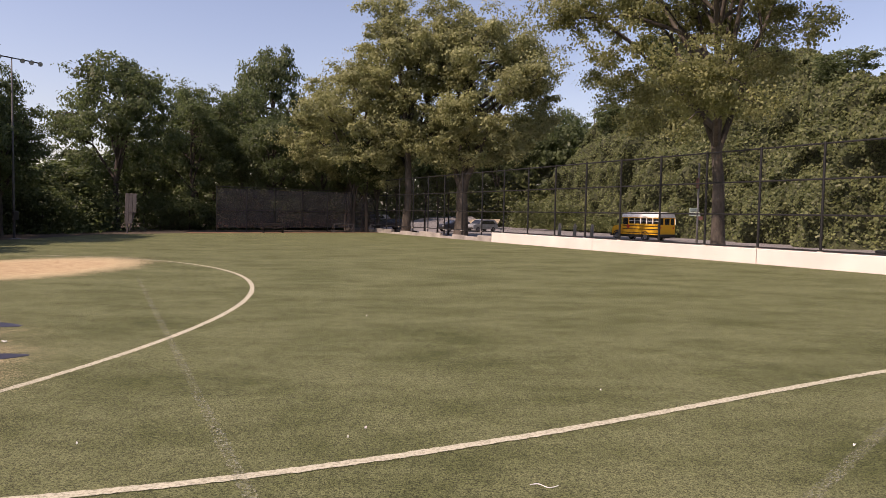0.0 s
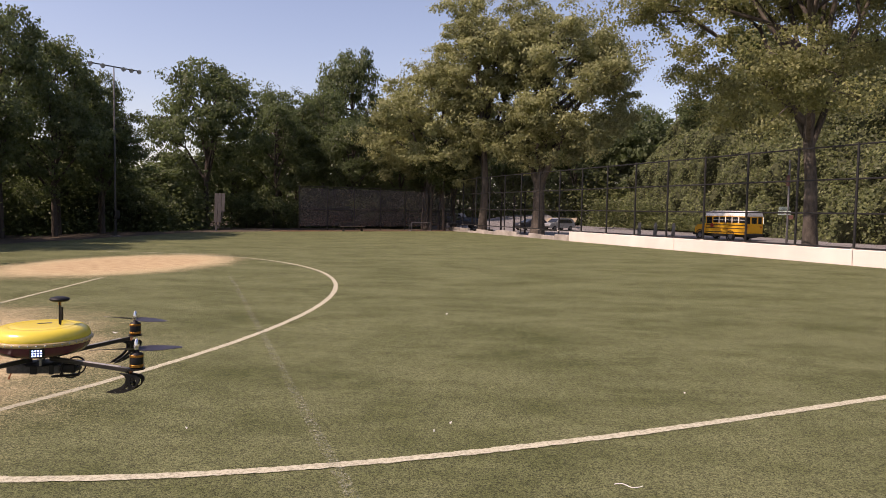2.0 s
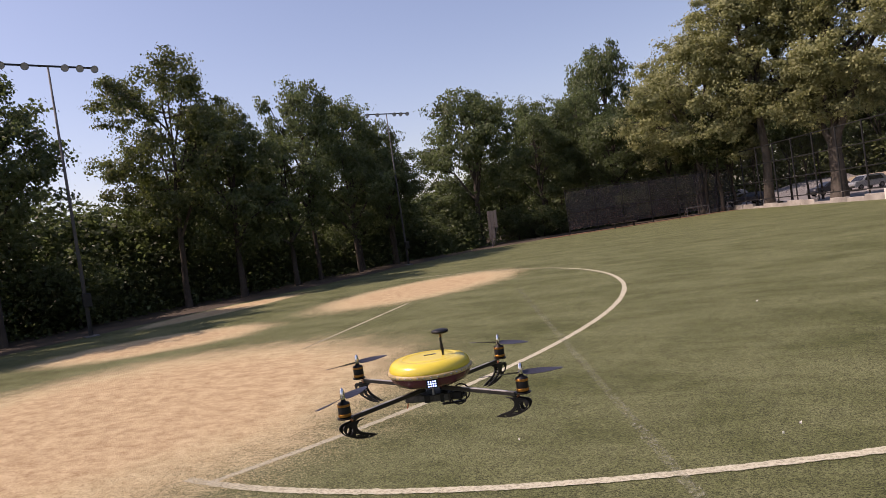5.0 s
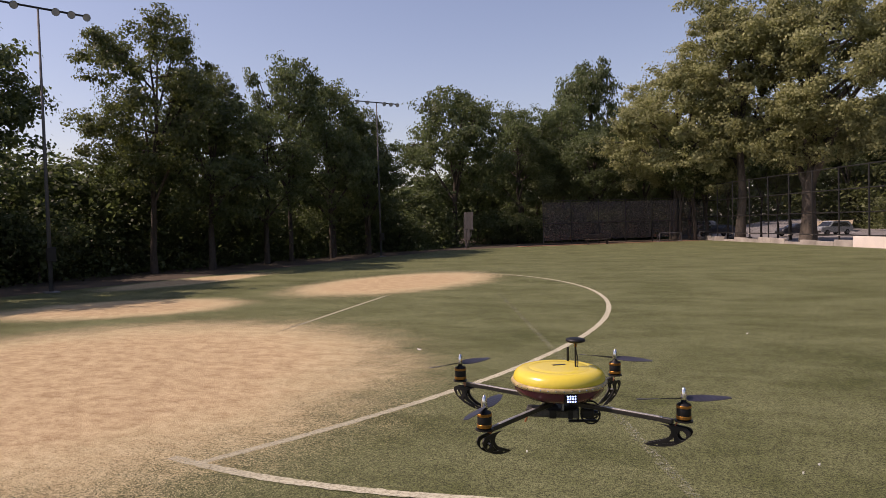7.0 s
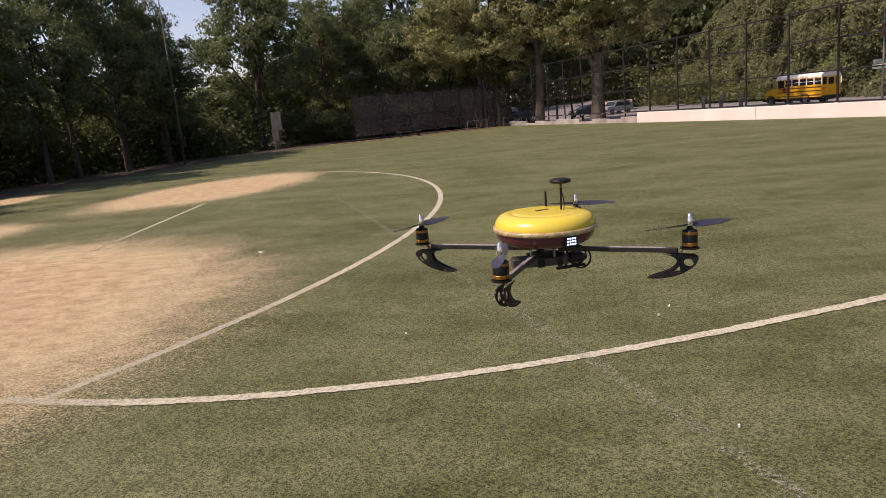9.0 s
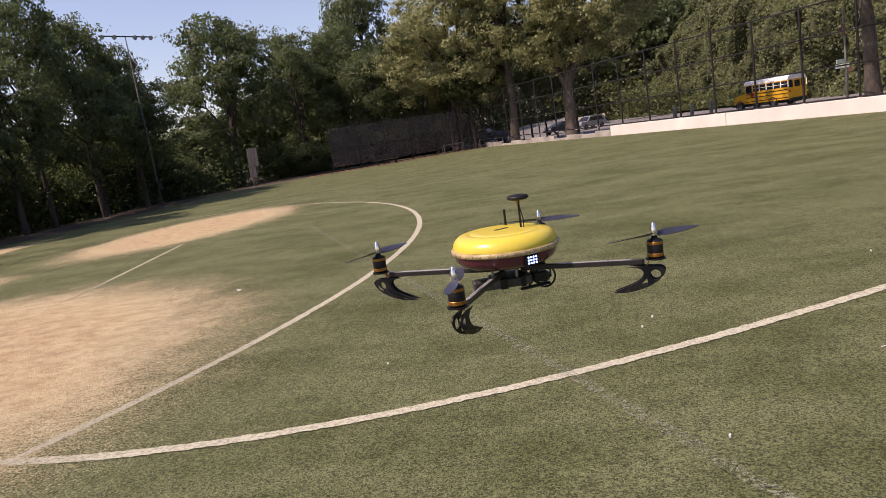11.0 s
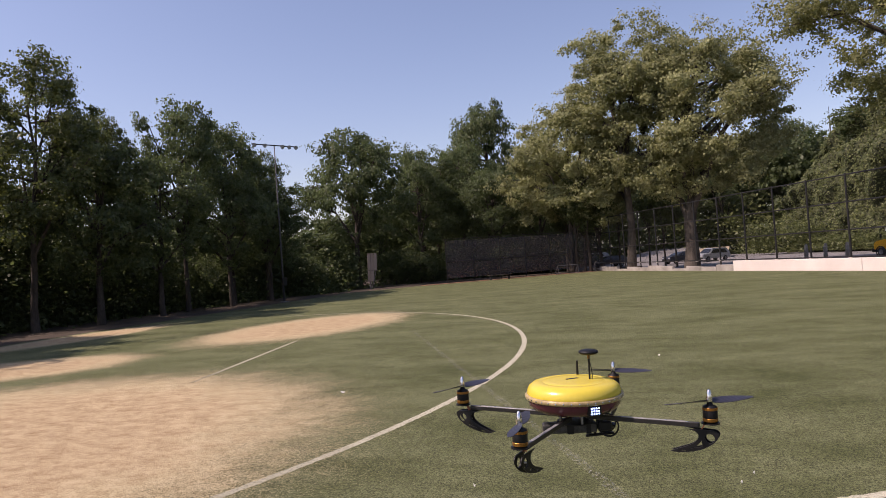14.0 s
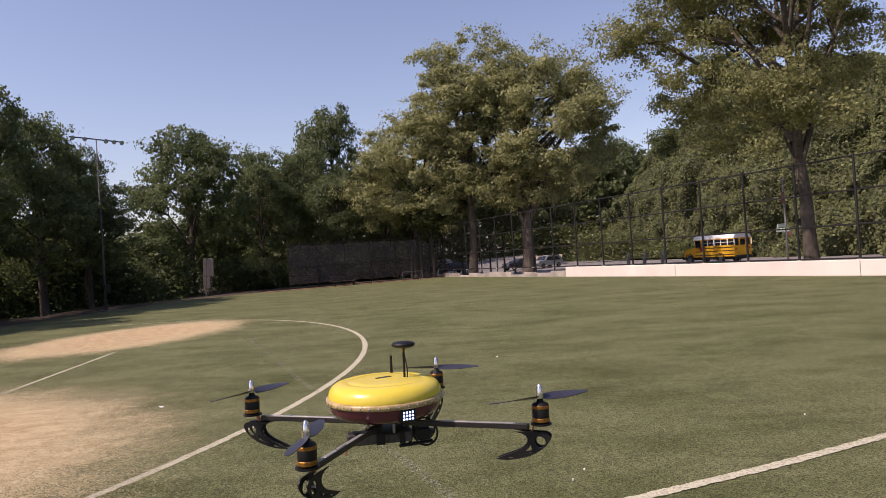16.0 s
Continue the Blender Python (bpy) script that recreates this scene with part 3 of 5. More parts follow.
# woodland kinds, repeated with turns and sizes
WOODS = [  # meshes, height, radius
    (tree_meshes("wood_a", 3, 13.0, 4.6, 2.5, 0.22, 20000, 0.155, DARKBARK, LEAF_WOOD, 13, 150, spread=0.19), 13.0, 4.6),
    (tree_meshes("wood_b", 5, 14.0, 4.2, 2.7, 0.20, 19500, 0.155, DARKBARK, LEAF_WOOD, 13, 140, spread=0.19, shape=0.75), 14.0, 4.2),
    (tree_meshes("wood_c", 8, 12.0, 5.0, 2.0, 0.24, 26000, 0.17, DARKBARK, LEAF_WOOD, 14, 170, spread=0.18), 12.0, 5.0),
    (tree_meshes("locust", 14, 15.0, 4.6, 3.2, 0.20, 36000, 0.13, DARKBARK, LEAF_LOCUST, 19, 165, 0.3, spread=0.17, shape=0.65), 15.0, 4.6),
]
BACKWOOD = [
    (tree_meshes("wood_e", 31, 13.0, 4.7, 1.2, 0.22, 5200, 0.36, DARKBARK, LEAF_WOOD, 8, 110), 13.0, 4.7),
    (tree_meshes("wood_f", 33, 13.0, 4.9, 1.6, 0.22, 5200, 0.36, DARKBARK, LEAF_WOOD, 8, 110), 13.0, 4.9),
]
SHORT = (tree_meshes("wood_d", 19, 8.0, 4.4, 0.4, 0.15, 8500, 0.24, DARKBARK, LEAF_WOOD, 9, 110), 8.0, 4.4)
rng = random.Random(4)


def grow(name, kit, label, x, y, height, radius, group, z=-0.1):
    w = radius / kit[2]
    return plant(name, kit[0], label, (x, y, z), rng.uniform(0, 6.2), (w, w, height / kit[1]), group)


EDGE = [  # x, y, height, radius, kind of the trees that make the woodland's skyline
    (-30.5, 3.0, 13.4, 4.7, 0), (-30.4, 9.8, 15.5, 4.6, 2), (-33.5, 15.2, 15.5, 4.4, 0), (-30.2, 15.6, 13.0, 4.1, 1), (-31.0, 26.0, 15.3, 4.4, 3), (-33.0, 32.4, 14.1, 2.6, 3), (-30.2, 29.4, 10.8, 4.3, 2),
    (-30.4, 34.4, 10.8, 3.8, 0), (-31.0, 37.6, 15.9, 3.4, 1), (-31.5, 43.4, 14.6, 4.0, 0), (-31.6, 48.2, 12.9, 2.8, 2), (-30.0, 41.0, 10.5, 3.8, 2), (-30.3, 46.6, 10.8, 3.8, 1),
    (-30.3, 63.4, 17.2, 6.2, 2), (-26.2, 71.5, 14.6, 4.7, 0), (-27.6, 76.2, 18.0, 5.6, 1), (-24.0, 81.4, 18.0, 5.6, 0), (-22.7, 89.5, 24.6, 6.1, 2),
    (-19.0, 75.5, 13.2, 5.0, 2), (-14.0, 80.0, 14.6, 5.4, 0), (-14.5, 87.0, 13.5, 5.0, 1), (-18.0, 98.0, 17.0, 5.6, 2),
]
for x, y, h, r, k in EDGE:
    grow("locust_tree" if k == 3 else "woodland_tree", WOODS[k], "feathery locust tree rising above the shaded woodland edge" if k == 3 else "dense dark-green woodland tree at the pitch's edge",
         x, y, h, r, "trees of the woodland")
for x0, step, y in ((-36.0, 5.0, 2.0), (-42.0, 6.0, -6.0)):
    while y < 52:
        grow("woodland_tree", BACKWOOD[rng.randrange(2)], "low dark woodland tree standing behind the edge trees", x0 + rng.uniform(-1.2, 1.2), y, rng.uniform(6.2, 8.0), 3.9, "trees of the woodland")
        y += step * rng.uniform(0.8, 1.15)
for x, y, h in ((-36, 84, 12), (-33, 92, 15), (-27, 97, 17), (-20, 104, 18), (-10, 124, 18), (4, 142, 19), (-16, 112, 20), (12, 148, 19), (22, 140, 21), (24, 134, 23), (13, 142, 19), (17, 144, 21), (26, 140, 22), (-6, 132, 21), (-20, 126, 21), (-32, 118, 20), (-44, 108, 15), (0, 150, 24), (30, 150, 24), (8, 146, 20), (3, 134, 15), (-31.5, 72, 10), (-29, 86, 14), (-37.5, 55.5, 8.5), (-36.5, 50, 9)):
    grow("woodland_tree", BACKWOOD[rng.randrange(2)], "distant dark-green tree far beyond the pitch", x, y, h, h * 0.36, "trees of the woodland", -0.5)
for x, y, h, r in ((-38, 63, 7.2, 5.0), (-35, 68.5, 8.8, 4.2), (-33.5, 59, 6.6, 4.0), (-34.5, 53.5, 6.0, 4.0), (-40, 57, 7.4, 4.4)):
    grow("woodland_tree", BACKWOOD[0], "low dark woodland tree closing the gap in the edge", x, y, h, r, "trees of the woodland")
for x, y, h, k in ((11.0, 137, 21.5, 1), (17.0, 139, 24.0, 0), (22.5, 138, 25.5, 2)):
    grow("woodland_tree", WOODS[k], "tall dark-green tree beyond the street", x, y, h, h * 0.33, "trees of the woodland", -0.5)
SLENDER = (tree_meshes("sapling", 61, 9.0, 2.2, 4.6, 0.17, 6500, 0.17, DARKBARK, LEAF_LOCUST, 9, 60, 0.2, fork=0.42), 9.0, 2.2)
for x, y, h, r in ((-9.3, 70.4, 10.0, 2.4), (-8.5, 71.4, 9.0, 2.2), (-7.9, 70.6, 11.0, 2.6), (-6.9, 72.0, 9.5, 2.7), (-5.2, 75.0, 9.5, 1.6), (-10.8, 75.0, 9.0, 1.9), (-0.6, 73.5, 8.5, 1.5), (0.6, 78.0, 9.5, 1.5), (-2.2, 80.0, 10.0, 1.6)):
    grow("slender_tree", SLENDER, "slender dark-stemmed young tree under the plane trees", x, y, h, r, "slender young trees", -0.4)
for x, y, s in ((-31.0, 9, 0.55), (-32.4, 20.5, 0.5), (-31.4, 53.5, 0.5), (-32, 57, 0.5), (-31.2, 60, 0.55), (-28.0, 67.5, 0.5), (-25.5, 68.5, 0.45), (-17, 74.5, 0.6), (-13.0, 77, 0.6), (-35, 53, 0.6), (-36, 58, 0.6), (-22, 72.5, 0.5)):
    grow("shrub", SHORT, "dark undergrowth shrub in the woodland's shade", x, y, 8.0 * s, 4.4 * s * 1.1, "undergrowth shrubs")

# undergrowth that closes the wood near the ground
urng = np.random.default_rng(9)


def undergrowth(bands, leaf, label, foliage=LEAF_WOOD):
    clouds = []
    for x0, y0, x1, y1, depth, top, k in bands:
        f = urng.uniform(0, 1, k)
        z = urng.uniform(0, 1, k) ** 1.3
        lump = np.array([0.7 + 0.5 * noise.noise((v * 9, x0, y0)) for v in f])
        clouds.append(np.stack([x0 + (x1 - x0) * f + urng.normal(size=k) * depth / 2.5, y0 + (y1 - y0) * f + urng.normal(size=k) * depth / 4, z * top * lump], axis=1))
    v, f = leaf_quads(urng, np.concatenate(clouds), leaf)
    tagged(part("undergrowth", numpy_mesh("undergrowth", v, f, foliage), None), label, "undergrowth", kind="stuff")


undergrowth([(-34.6, -4, -34.6, 52, 3.6, 4.6, 52000), (-32, 52, -32, 64, 4.0, 3.4, 13000), (-30, 68, -12, 80, 3.0, 4.0, 16000)], 0.20, "dense dark undergrowth between the woodland trunks")
undergrowth([(-39, -14, -39, 56, 4.0, 5.0, 22000)], 0.34, "dark thicket deep inside the woodland")
undergrowth([(12.5, 112, 20, 106, 3.0, 5.0, 7000), (20, 106, 25, 92, 2.0, 2.6, 7000)], 0.28, "sunlit vine thicket at the foot of the bank", LEAF_VINE)
undergrowth([(-34, 106, 8, 136, 5.0, 10.0, 15000), (8, 136, 34, 128, 5.0, 10.0, 8000), (-70, 84, -34, 106, 6.0, 9.0, 9000), (-26, 97, -12, 101, 4.0, 6.0, 5000)], 0.60, "far olive thicket beyond the parked cars", LEAF_VINE)


# ---- the slope smothered in vines ----
def slope_foot(s):
    return 30.0 - 0.27 * s


def slope_height(s, e):
    """Height of the vine-covered slope above the road, e metres behind its foot."""
    f = max(0.0, min(1.0, e / 12.0))
    end = max(0.0, min(1.0, (s + 76) / 22.0))
    end = end * end * (3 - 2 * end)
    lump = 2.8 * noise.noise((s * 0.13, e * 0.13, 1.3)) + 1.5 * noise.noise((s * 0.33, e * 0.33, 5.1)) + 0.6 * noise.noise((s * 0.9, e * 0.9, 2.2))
    crest = 17.0 + 4.2 * math.exp(-((s + 36) / 19) ** 2) + 5.0 * math.exp(-((s + 38) / 12) ** 2) + 0.02 * (s + 30) + 3.4 * noise.noise((s * 0.10, 3.3, 0.0)) + 1.2 * noise.noise((s * 0.31, 8.3, 0.0))
    rise = f ** 0.6 * crest * end
    return max(0.0, rise + lump * min(1.0, f * 4) * (0.35 + 0.65 * end))


NS, ND = 346, 64
sv = np.empty((NS * ND, 3))
for i in range(NS):
    for j in range(ND):
        s, e = -78 + 162 * i / (NS - 1), 20 * (j / (ND - 1)) ** 1.4
        bulge = 3.3 * noise.noise((s * 0.2, j * 0.09, 9.0)) + 1.9 * noise.noise((s * 0.5, j * 0.2, 4.0)) + 0.7 * noise.noise((s * 1.3, j * 0.45, 6.0)) + 0.8 * noise.noise((s * 0.9, j * 0.05, 2.0)) + 0.5 * noise.noise((s * 1.9, j * 0.08, 7.0))
        sv[i * ND + j] = by_fence(s, slope_foot(s) + e + bulge, ROAD_Z + slope_height(s, e))
sq = [(i * ND + j, (i + 1) * ND + j, (i + 1) * ND + j + 1, i * ND + j + 1) for i in range(NS - 1) for j in range(ND - 1)]
# dark green sheet whose colour stands in for shade between the vine leaves
UNDER = shade("painted_stem_shade", (0.06, 0.068, 0.03), 0.95, 0.4, 1.5, 12, 0.4)
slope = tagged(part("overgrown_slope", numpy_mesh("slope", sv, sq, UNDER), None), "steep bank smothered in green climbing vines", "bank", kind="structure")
nrng = np.random.default_rng(77)
grid = sv.reshape(NS, ND, 3)
count = 210000
gi, gj = nrng.uniform(0, NS - 1.001, count), nrng.uniform(0, 1, count) * (ND - 1.001)
i0, j0 = gi.astype(int), gj.astype(int)
fi, fj = (gi - i0)[:, None], (gj - j0)[:, None]
pts = grid[i0, j0] * (1 - fi) * (1 - fj) + grid[i0 + 1, j0] * fi * (1 - fj) + grid[i0, j0 + 1] * (1 - fi) * fj + grid[i0 + 1, j0 + 1] * fi * fj
pts += np.outer(nrng.uniform(-0.05, 0.6, count), -np.array(BEHIND)) + np.outer(nrng.uniform(-0.1, 0.3, count), (0, 0, 1))
v, f = leaf_quads(nrng, pts, 0.275, 0.35, np.tile(-np.array(BEHIND) * 0.7, (count, 1)))
tagged(part("vine_leaves", numpy_mesh("vines", v, f, LEAF_VINE), None), "thick sheet of green vine leaves hanging over the bank", "vines", kind="stuff")
for s, d, k, sc in ((-46, 33, 1, 0.9), (-36, 36, 0, 0.9), (-24, 35, 0, 0.9), (-16, 37, 2, 0.85), (-4, 38, 1, 0.8), (8, 38, 0, 0.85), (19, 36, 2, 0.9), (28, 35, 1, 0.9), (36, 35, 0, 1.0), (44, 36, 2, 1.0), (12, 33, 1, 1.25), (15, 31, 0, 1.3), (22, 32, 1, 1.3), (26, 30, 0, 1.2)):
    p = by_fence(s, slope_foot(s) + d - 26, ROAD_Z + slope_height(s, d - 26) - 3.0)
    grow("woodland_tree", BACKWOOD[k % 2], "green tree growing out of the vine-covered bank", p.x, p.y, 13 * sc * 0.62, 4.6 * sc, "trees of the bank", p.z)


# ---- white wall and street fence ----
wall = thing("retaining_wall", "long white painted concrete wall along the pitch", "wall", fence_pose(0, 0), kind="structure")
joints = [-4.44] + [6.96 + 11.4 * i for i in range(10)]
for a, b in zip(joints, joints[1:]):
    part("panel", boxed(a + 0.012, b - 0.012, -0.16, 0.16, -0.55, WALL_TOP, bevel=0.02), WHITE_WALL, wall)
old_wall = thing("low_wall", "low weathered grey concrete wall, patchy, with tree shade in its colour", "wall", fence_pose(0, 0), kind="structure")
for i in range(12):
    a = -4.44 - 2.05 * (i + 1)
    part("panel", boxed(a + 0.015, a + 2.03, -0.15, 0.15, -0.5, (0.44, 0.30, 0.36, 0.18, 0.40)[i % 5], bevel=0.02), OLD_WALL, old_wall)


def link_mesh(width, height, pitch, r):
    """Chain-link: two families of slanting wires over one bay."""
    vs, fs = [], []
    for k in range(int((width + height) / pitch) + 1):
        for side in (0, 1):
            c = k * pitch
            x0, z0 = (c, 0.0) if c <= width else (width, c - width)
            x1, z1 = (0.0, c) if c <= height else (c - height, height)
            if side:
                x0, x1 = width - x0, width - x1
            if abs(x0 - x1) < 0.02:
                continue
            y = 0.006 if side else -0.006
            i = len(vs)
            vs += [(x0, y - r, z0 + r), (x0, y + r, z0 - r), (x1, y + r, z1 - r), (x1, y - r, z1 + r)]
            fs.append((i, i + 1, i + 2, i + 3))
    return numpy_mesh("chain_link", vs, fs, WIRE)


def street_fence():
    t = thing("street_fence", "tall dark chain-link fence standing on the white wall", "fence", fence_pose(0, 0))
    h = FENCE_TOP - WALL_TOP
    post = mesh_of("post", rodded((0, 0, -0.02), (0, 0, h + 0.05), 0.058, sides=8), GALV)
    rail = mesh_of("rail", rodded((0, 0, 0), (BAY, 0, 0), 0.038, sides=6), GALV)
    link = link_mesh(BAY, h, 0.14, 0.0022)
    foot = mesh_of("foot", boxed(-0.1, 0.1, -0.1, 0.1, 0, 0.035, bevel=0.008), CONCRETE)
    for i in range(-9, 22):
        base = WALL_TOP if i > -2 else 0.4
        p = part("post", post, None, t)
        p.location = (i * BAY, 0, WALL_TOP)
        part("foot", foot, None, p)
        if base < WALL_TOP:
            q = part("post", rodded((i * BAY, 0, 0.3), (i * BAY, 0, WALL_TOP), 0.055), GALV, t)
        for z in (0.06, 0.34 * h, 0.67 * h, h - 0.03):
            r = part("rail", rail, None, t)
            r.location = (i * BAY, 0, WALL_TOP + z)
        w = part("chain_link", link, None, t)
        w.location = (i * BAY, 0.05, WALL_TOP)
    return t


street_fence()


def screen_fence():
    t = thing("screen_fence", "dark fence with brown windscreen fabric at the pitch's end", "fence",
              Matrix.Translation(CORNER) @ Matrix.Rotation(math.atan2(NET_STEP.y, NET_STEP.x), 4, "Z"))
    h = 4.2
    post = mesh_of("post", rodded((0, 0, -0.05), (0, 0, h + 0.04), 0.05, sides=8), GALV)
    rail = mesh_of("rail", rodded((0, 0, 0), (2.8, 0, 0), 0.028, sides=6), GALV)
    for i in range(7):
        p = part("post", post, None, t)
        p.location = (i * 2.8, 0, 0)
        if i == 6:
            break
        for z in (0.08, 2.05, h - 0.02):
            r = part("rail", rail, None, t)
            r.location = (i * 2.8, 0, z)
        bm = bmesh.new()
        for a in range(9):
            for b in range(7):
                x, z = i * 2.8 + 0.05 + 2.7 * a / 8, 0.45 + (h - 0.6) * b / 6
                bm.verts.new((x, -0.07 - 0.05 * noise.noise((x, z, 3)), z))
        bm.verts.ensure_lookup_table()
        for a in range(8):
            for b in range(6):
                bm.faces.new([bm.verts[k] for k in (a * 7 + b, (a + 1) * 7 + b, (a + 1) * 7 + b + 1, a * 7 + b + 1)])
        me = mesh_of("windscreen", bm, SCREEN)
        ob = part("windscreen", me, None, t, "sun-bleached brown fabric")
        mod = ob.modifiers.new("thick", "SOLIDIFY")
        mod.thickness = 0.004
    return t


screen_fence()


# ---- floodlight masts ----
def floodlight_mast(place, height, turn):
    t = thing("floodlight_mast", "tall steel mast with a crossbar of five floodlights", "floodlight", pose(*place, 0, 0, turn), "floodlight masts")
    part("mast", rodded((0, 0, -0.1), (0, 0, height), 0.085, 0.035, 10), MAST_STEEL, t, smoothed=True)
    part("base_plate", boxed(-0.25, 0.25, -0.25, 0.25, 0, 0.06, bevel=0.01), GALV_LIGHT, t)
    part("crossbar", boxed(-1.75, 1.75, -0.035, 0.035, height - 0.07, height, bevel=0.01), GALV, t)
    for x in (-1.65, -0.85, 0.55, 1.1, 1.65):
        m = Matrix.Translation((x, -0.16, height - 0.12)) @ Matrix.Rotation(radians(112), 4, "X")
        lamp = part("floodlight", lathe(bmesh.new(), [(0.03, -0.14), (0.08, -0.12), (0.13, 0.0), (0.15, 0.06), (0.137, 0.06)], 14, m=m), GALV, t, smoothed=True)
        part("lens", lathe(bmesh.new(), [(0.0, 0.052), (0.137, 0.048)], 14, m=m), LAMP_GLASS, lamp)
        part("bracket", rodded((x, 0, height - 0.05), (x, -0.12, height - 0.10), 0.025, sides=6), GALV, t)
    part("fuse_box", boxed(-0.16, 0.16, -0.3, -0.1, 1.2, 1.75, bevel=0.02), GALV, t)
    return t


floodlight_mast((-27.0, 42.9, 0), 11.3, 60)
floodlight_mast((-26.1, 16.8, 0), 10.9, 70)


# ---- school bus ----
def school_bus(m):
    """Heads along -x in its own frame; its street side faces -y."""
    t = thing("school_bus", "short yellow school bus with a white roof, parked at the kerb", "bus", m)
    L, W = 6.7, 2.3
    prof = [(-W / 2, 0.62), (-W / 2, 2.35), (-W / 2 + 0.1, 2.62), (-W / 2 + 0.45, 2.82), (0, 2.88), (W / 2 - 0.45, 2.82), (W / 2 - 0.1, 2.62), (W / 2, 2.35), (W / 2, 0.62)]
    low = [(y, z) for y, z in prof if z < 2.5]
    bm = bmesh.new()
    a = [bm.verts.new((-L / 2 + 1.75, y, z)) for y, z in low]
    b = [bm.verts.new((L / 2, y, z)) for y, z in low]
    bm.faces.new(a)
    bm.faces.new(b[::-1])
    for i in range(4):
        j = (i + 1) % 4
        bm.faces.new((a[i], b[i], b[j], a[j]))
    bmesh.ops.recalc_face_normals(bm, faces=bm.faces[:])
    body = part("body", bm, BUS_YELLOW, t)
    bm = bmesh.new()
    top = [p for p in prof if p[1] > 2.3]
    a = [bm.verts.new((-L / 2 + 1.62, y * 1.01, z + 0.01)) for y, z in top]
    b = [bm.verts.new((L / 2 + 0.03, y * 1.01, z + 0.01)) for y, z in top]
    bm.faces.new(a)
    bm.faces.new(b[::-1])
    for i in range(len(top)):
        j = (i + 1) % len(top)
        bm.faces.new((a[i], b[i], b[j], a[j]))
    bmesh.ops.recalc_face_normals(bm, faces=bm.faces[:])
    part("roof", bm, WHITE, t, "white painted roof")
    # bonnet with a sloping top
    side = [(-L / 2, 0.6), (-L / 2, 1.15), (-L / 2 + 0.25, 1.42), (-L / 2 + 1.5, 1.62), (-L / 2 + 1.75, 1.65), (-L / 2 + 1.75, 0.6)]
    bm = prism(bmesh.new(), [(x, z) for x, z in side][::-1], -0.98, 0.98, Matrix.Rotation(radians(90), 4, "X"))
    bmesh.ops.recalc_face_normals(bm, faces=bm.faces[:])
    bmesh.ops.bevel(bm, geom=bm.edges[:], offset=0.06, segments=2, affect="EDGES")
    part("bonnet", bm, BUS_YELLOW, t)
    # windscreen
    bm = bmesh.new()
    bm.faces.new([bm.verts.new(v) for v in ((-L / 2 + 1.735, -1.0, 1.62), (-L / 2 + 1.735, 1.0, 1.62), (-L / 2 + 1.735, 1.0, 2.4), (-L / 2 + 1.735, -1.0, 2.4))])
    part("windscreen", bm, GLASS_DARK, t)
    for sy in (-1, 1):
        for i in range(5):
            x0 = -L / 2 + 2.72 + i * 0.82
            pane = part("window", boxed(x0, x0 + 0.68, sy * W / 2 - 0.012, sy * W / 2 + 0.012, 1.72, 2.28, bevel=0.02), GLASS_DARK, t)
            part("window_bar", boxed(x0, x0 + 0.68, sy * W / 2 - 0.02, sy * W / 2 + 0.02, 1.98, 2.02), WHITE, pane)
            part("pillar", boxed(x0 + 0.70, x0 + 0.80, sy * (W / 2 + 0.008) - 0.012, sy * (W / 2 + 0.008) + 0.012, 1.68, 2.3), WHITE if i % 1 == 0 else BUS_YELLOW, t)
        part("driver_window", boxed(-L / 2 + 1.85, -L / 2 + 2.55, sy * W / 2 - 0.012, sy * W / 2 + 0.012, 1.6, 2.3, bevel=0.03), GLASS_DARK, t)
        for z in (0.8, 1.18, 1.5):
            part("rub_rail", boxed(-L / 2 + 1.8, L / 2, sy * (W / 2 + 0.02) - 0.02, sy * (W / 2 + 0.02) + 0.02, z - 0.035, z + 0.035, bevel=0.01), BLACK, t, "black rub rail")
        part("skirt", boxed(-L / 2 + 2.5, L / 2 - 2.3, sy * (W / 2 - 0.08) - 0.05, sy * (W / 2 - 0.08) + 0.05, 0.35, 0.63), BLACK, t)
        for x in (-L / 2 + 0.95, L / 2 - 1.75):
            ax = Matrix.Translation((x, sy * (W / 2 - 0.13), 0.42)) @ Matrix.Rotation(radians(90), 4, "X")
            wheel = part("wheel", lathe(bmesh.new(), [(0.24, -0.12), (0.38, -0.12), (0.42, -0.08), (0.42, 0.08), (0.38, 0.12), (0.24, 0.12)], 20, m=ax), BLACK, t, smoothed=True)
            part("rim", lathe(bmesh.new(), [(0.0, -0.05), (0.1, -0.08), (0.2, -0.06), (0.245, -0.12), (0.245, 0.12), (0.2, 0.06), (0.0, 0.05)], 16, m=ax), GALV_LIGHT, wheel)
            part("wheel_arch", lathe(bmesh.new(), [(0.46, -0.03), (0.53, -0.03), (0.53, 0.03), (0.46, 0.03), (0.46, -0.03)], 20, m=Matrix.Translation((x, sy * (W / 2 - 0.01), 0.45)) @ Matrix.Rotation(radians(90), 4, "X")), BLACK, t)
        part("mirror", boxed(-L / 2 + 1.2, -L / 2 + 1.28, sy * 1.3 - 0.09, sy * 1.3 + 0.09, 1.75, 2.1, bevel=0.02), BLACK, t)
        part("headlight", lathe(bmesh.new(), [(0.0, 0.04), (0.09, 0.03), (0.11, 0.0)], 12, m=Matrix.Translation((-L / 2 - 0.01, sy * 0.75, 0.95)) @ Matrix.Rotation(radians(-90), 4, "Y")), LAMP_GLASS, t)
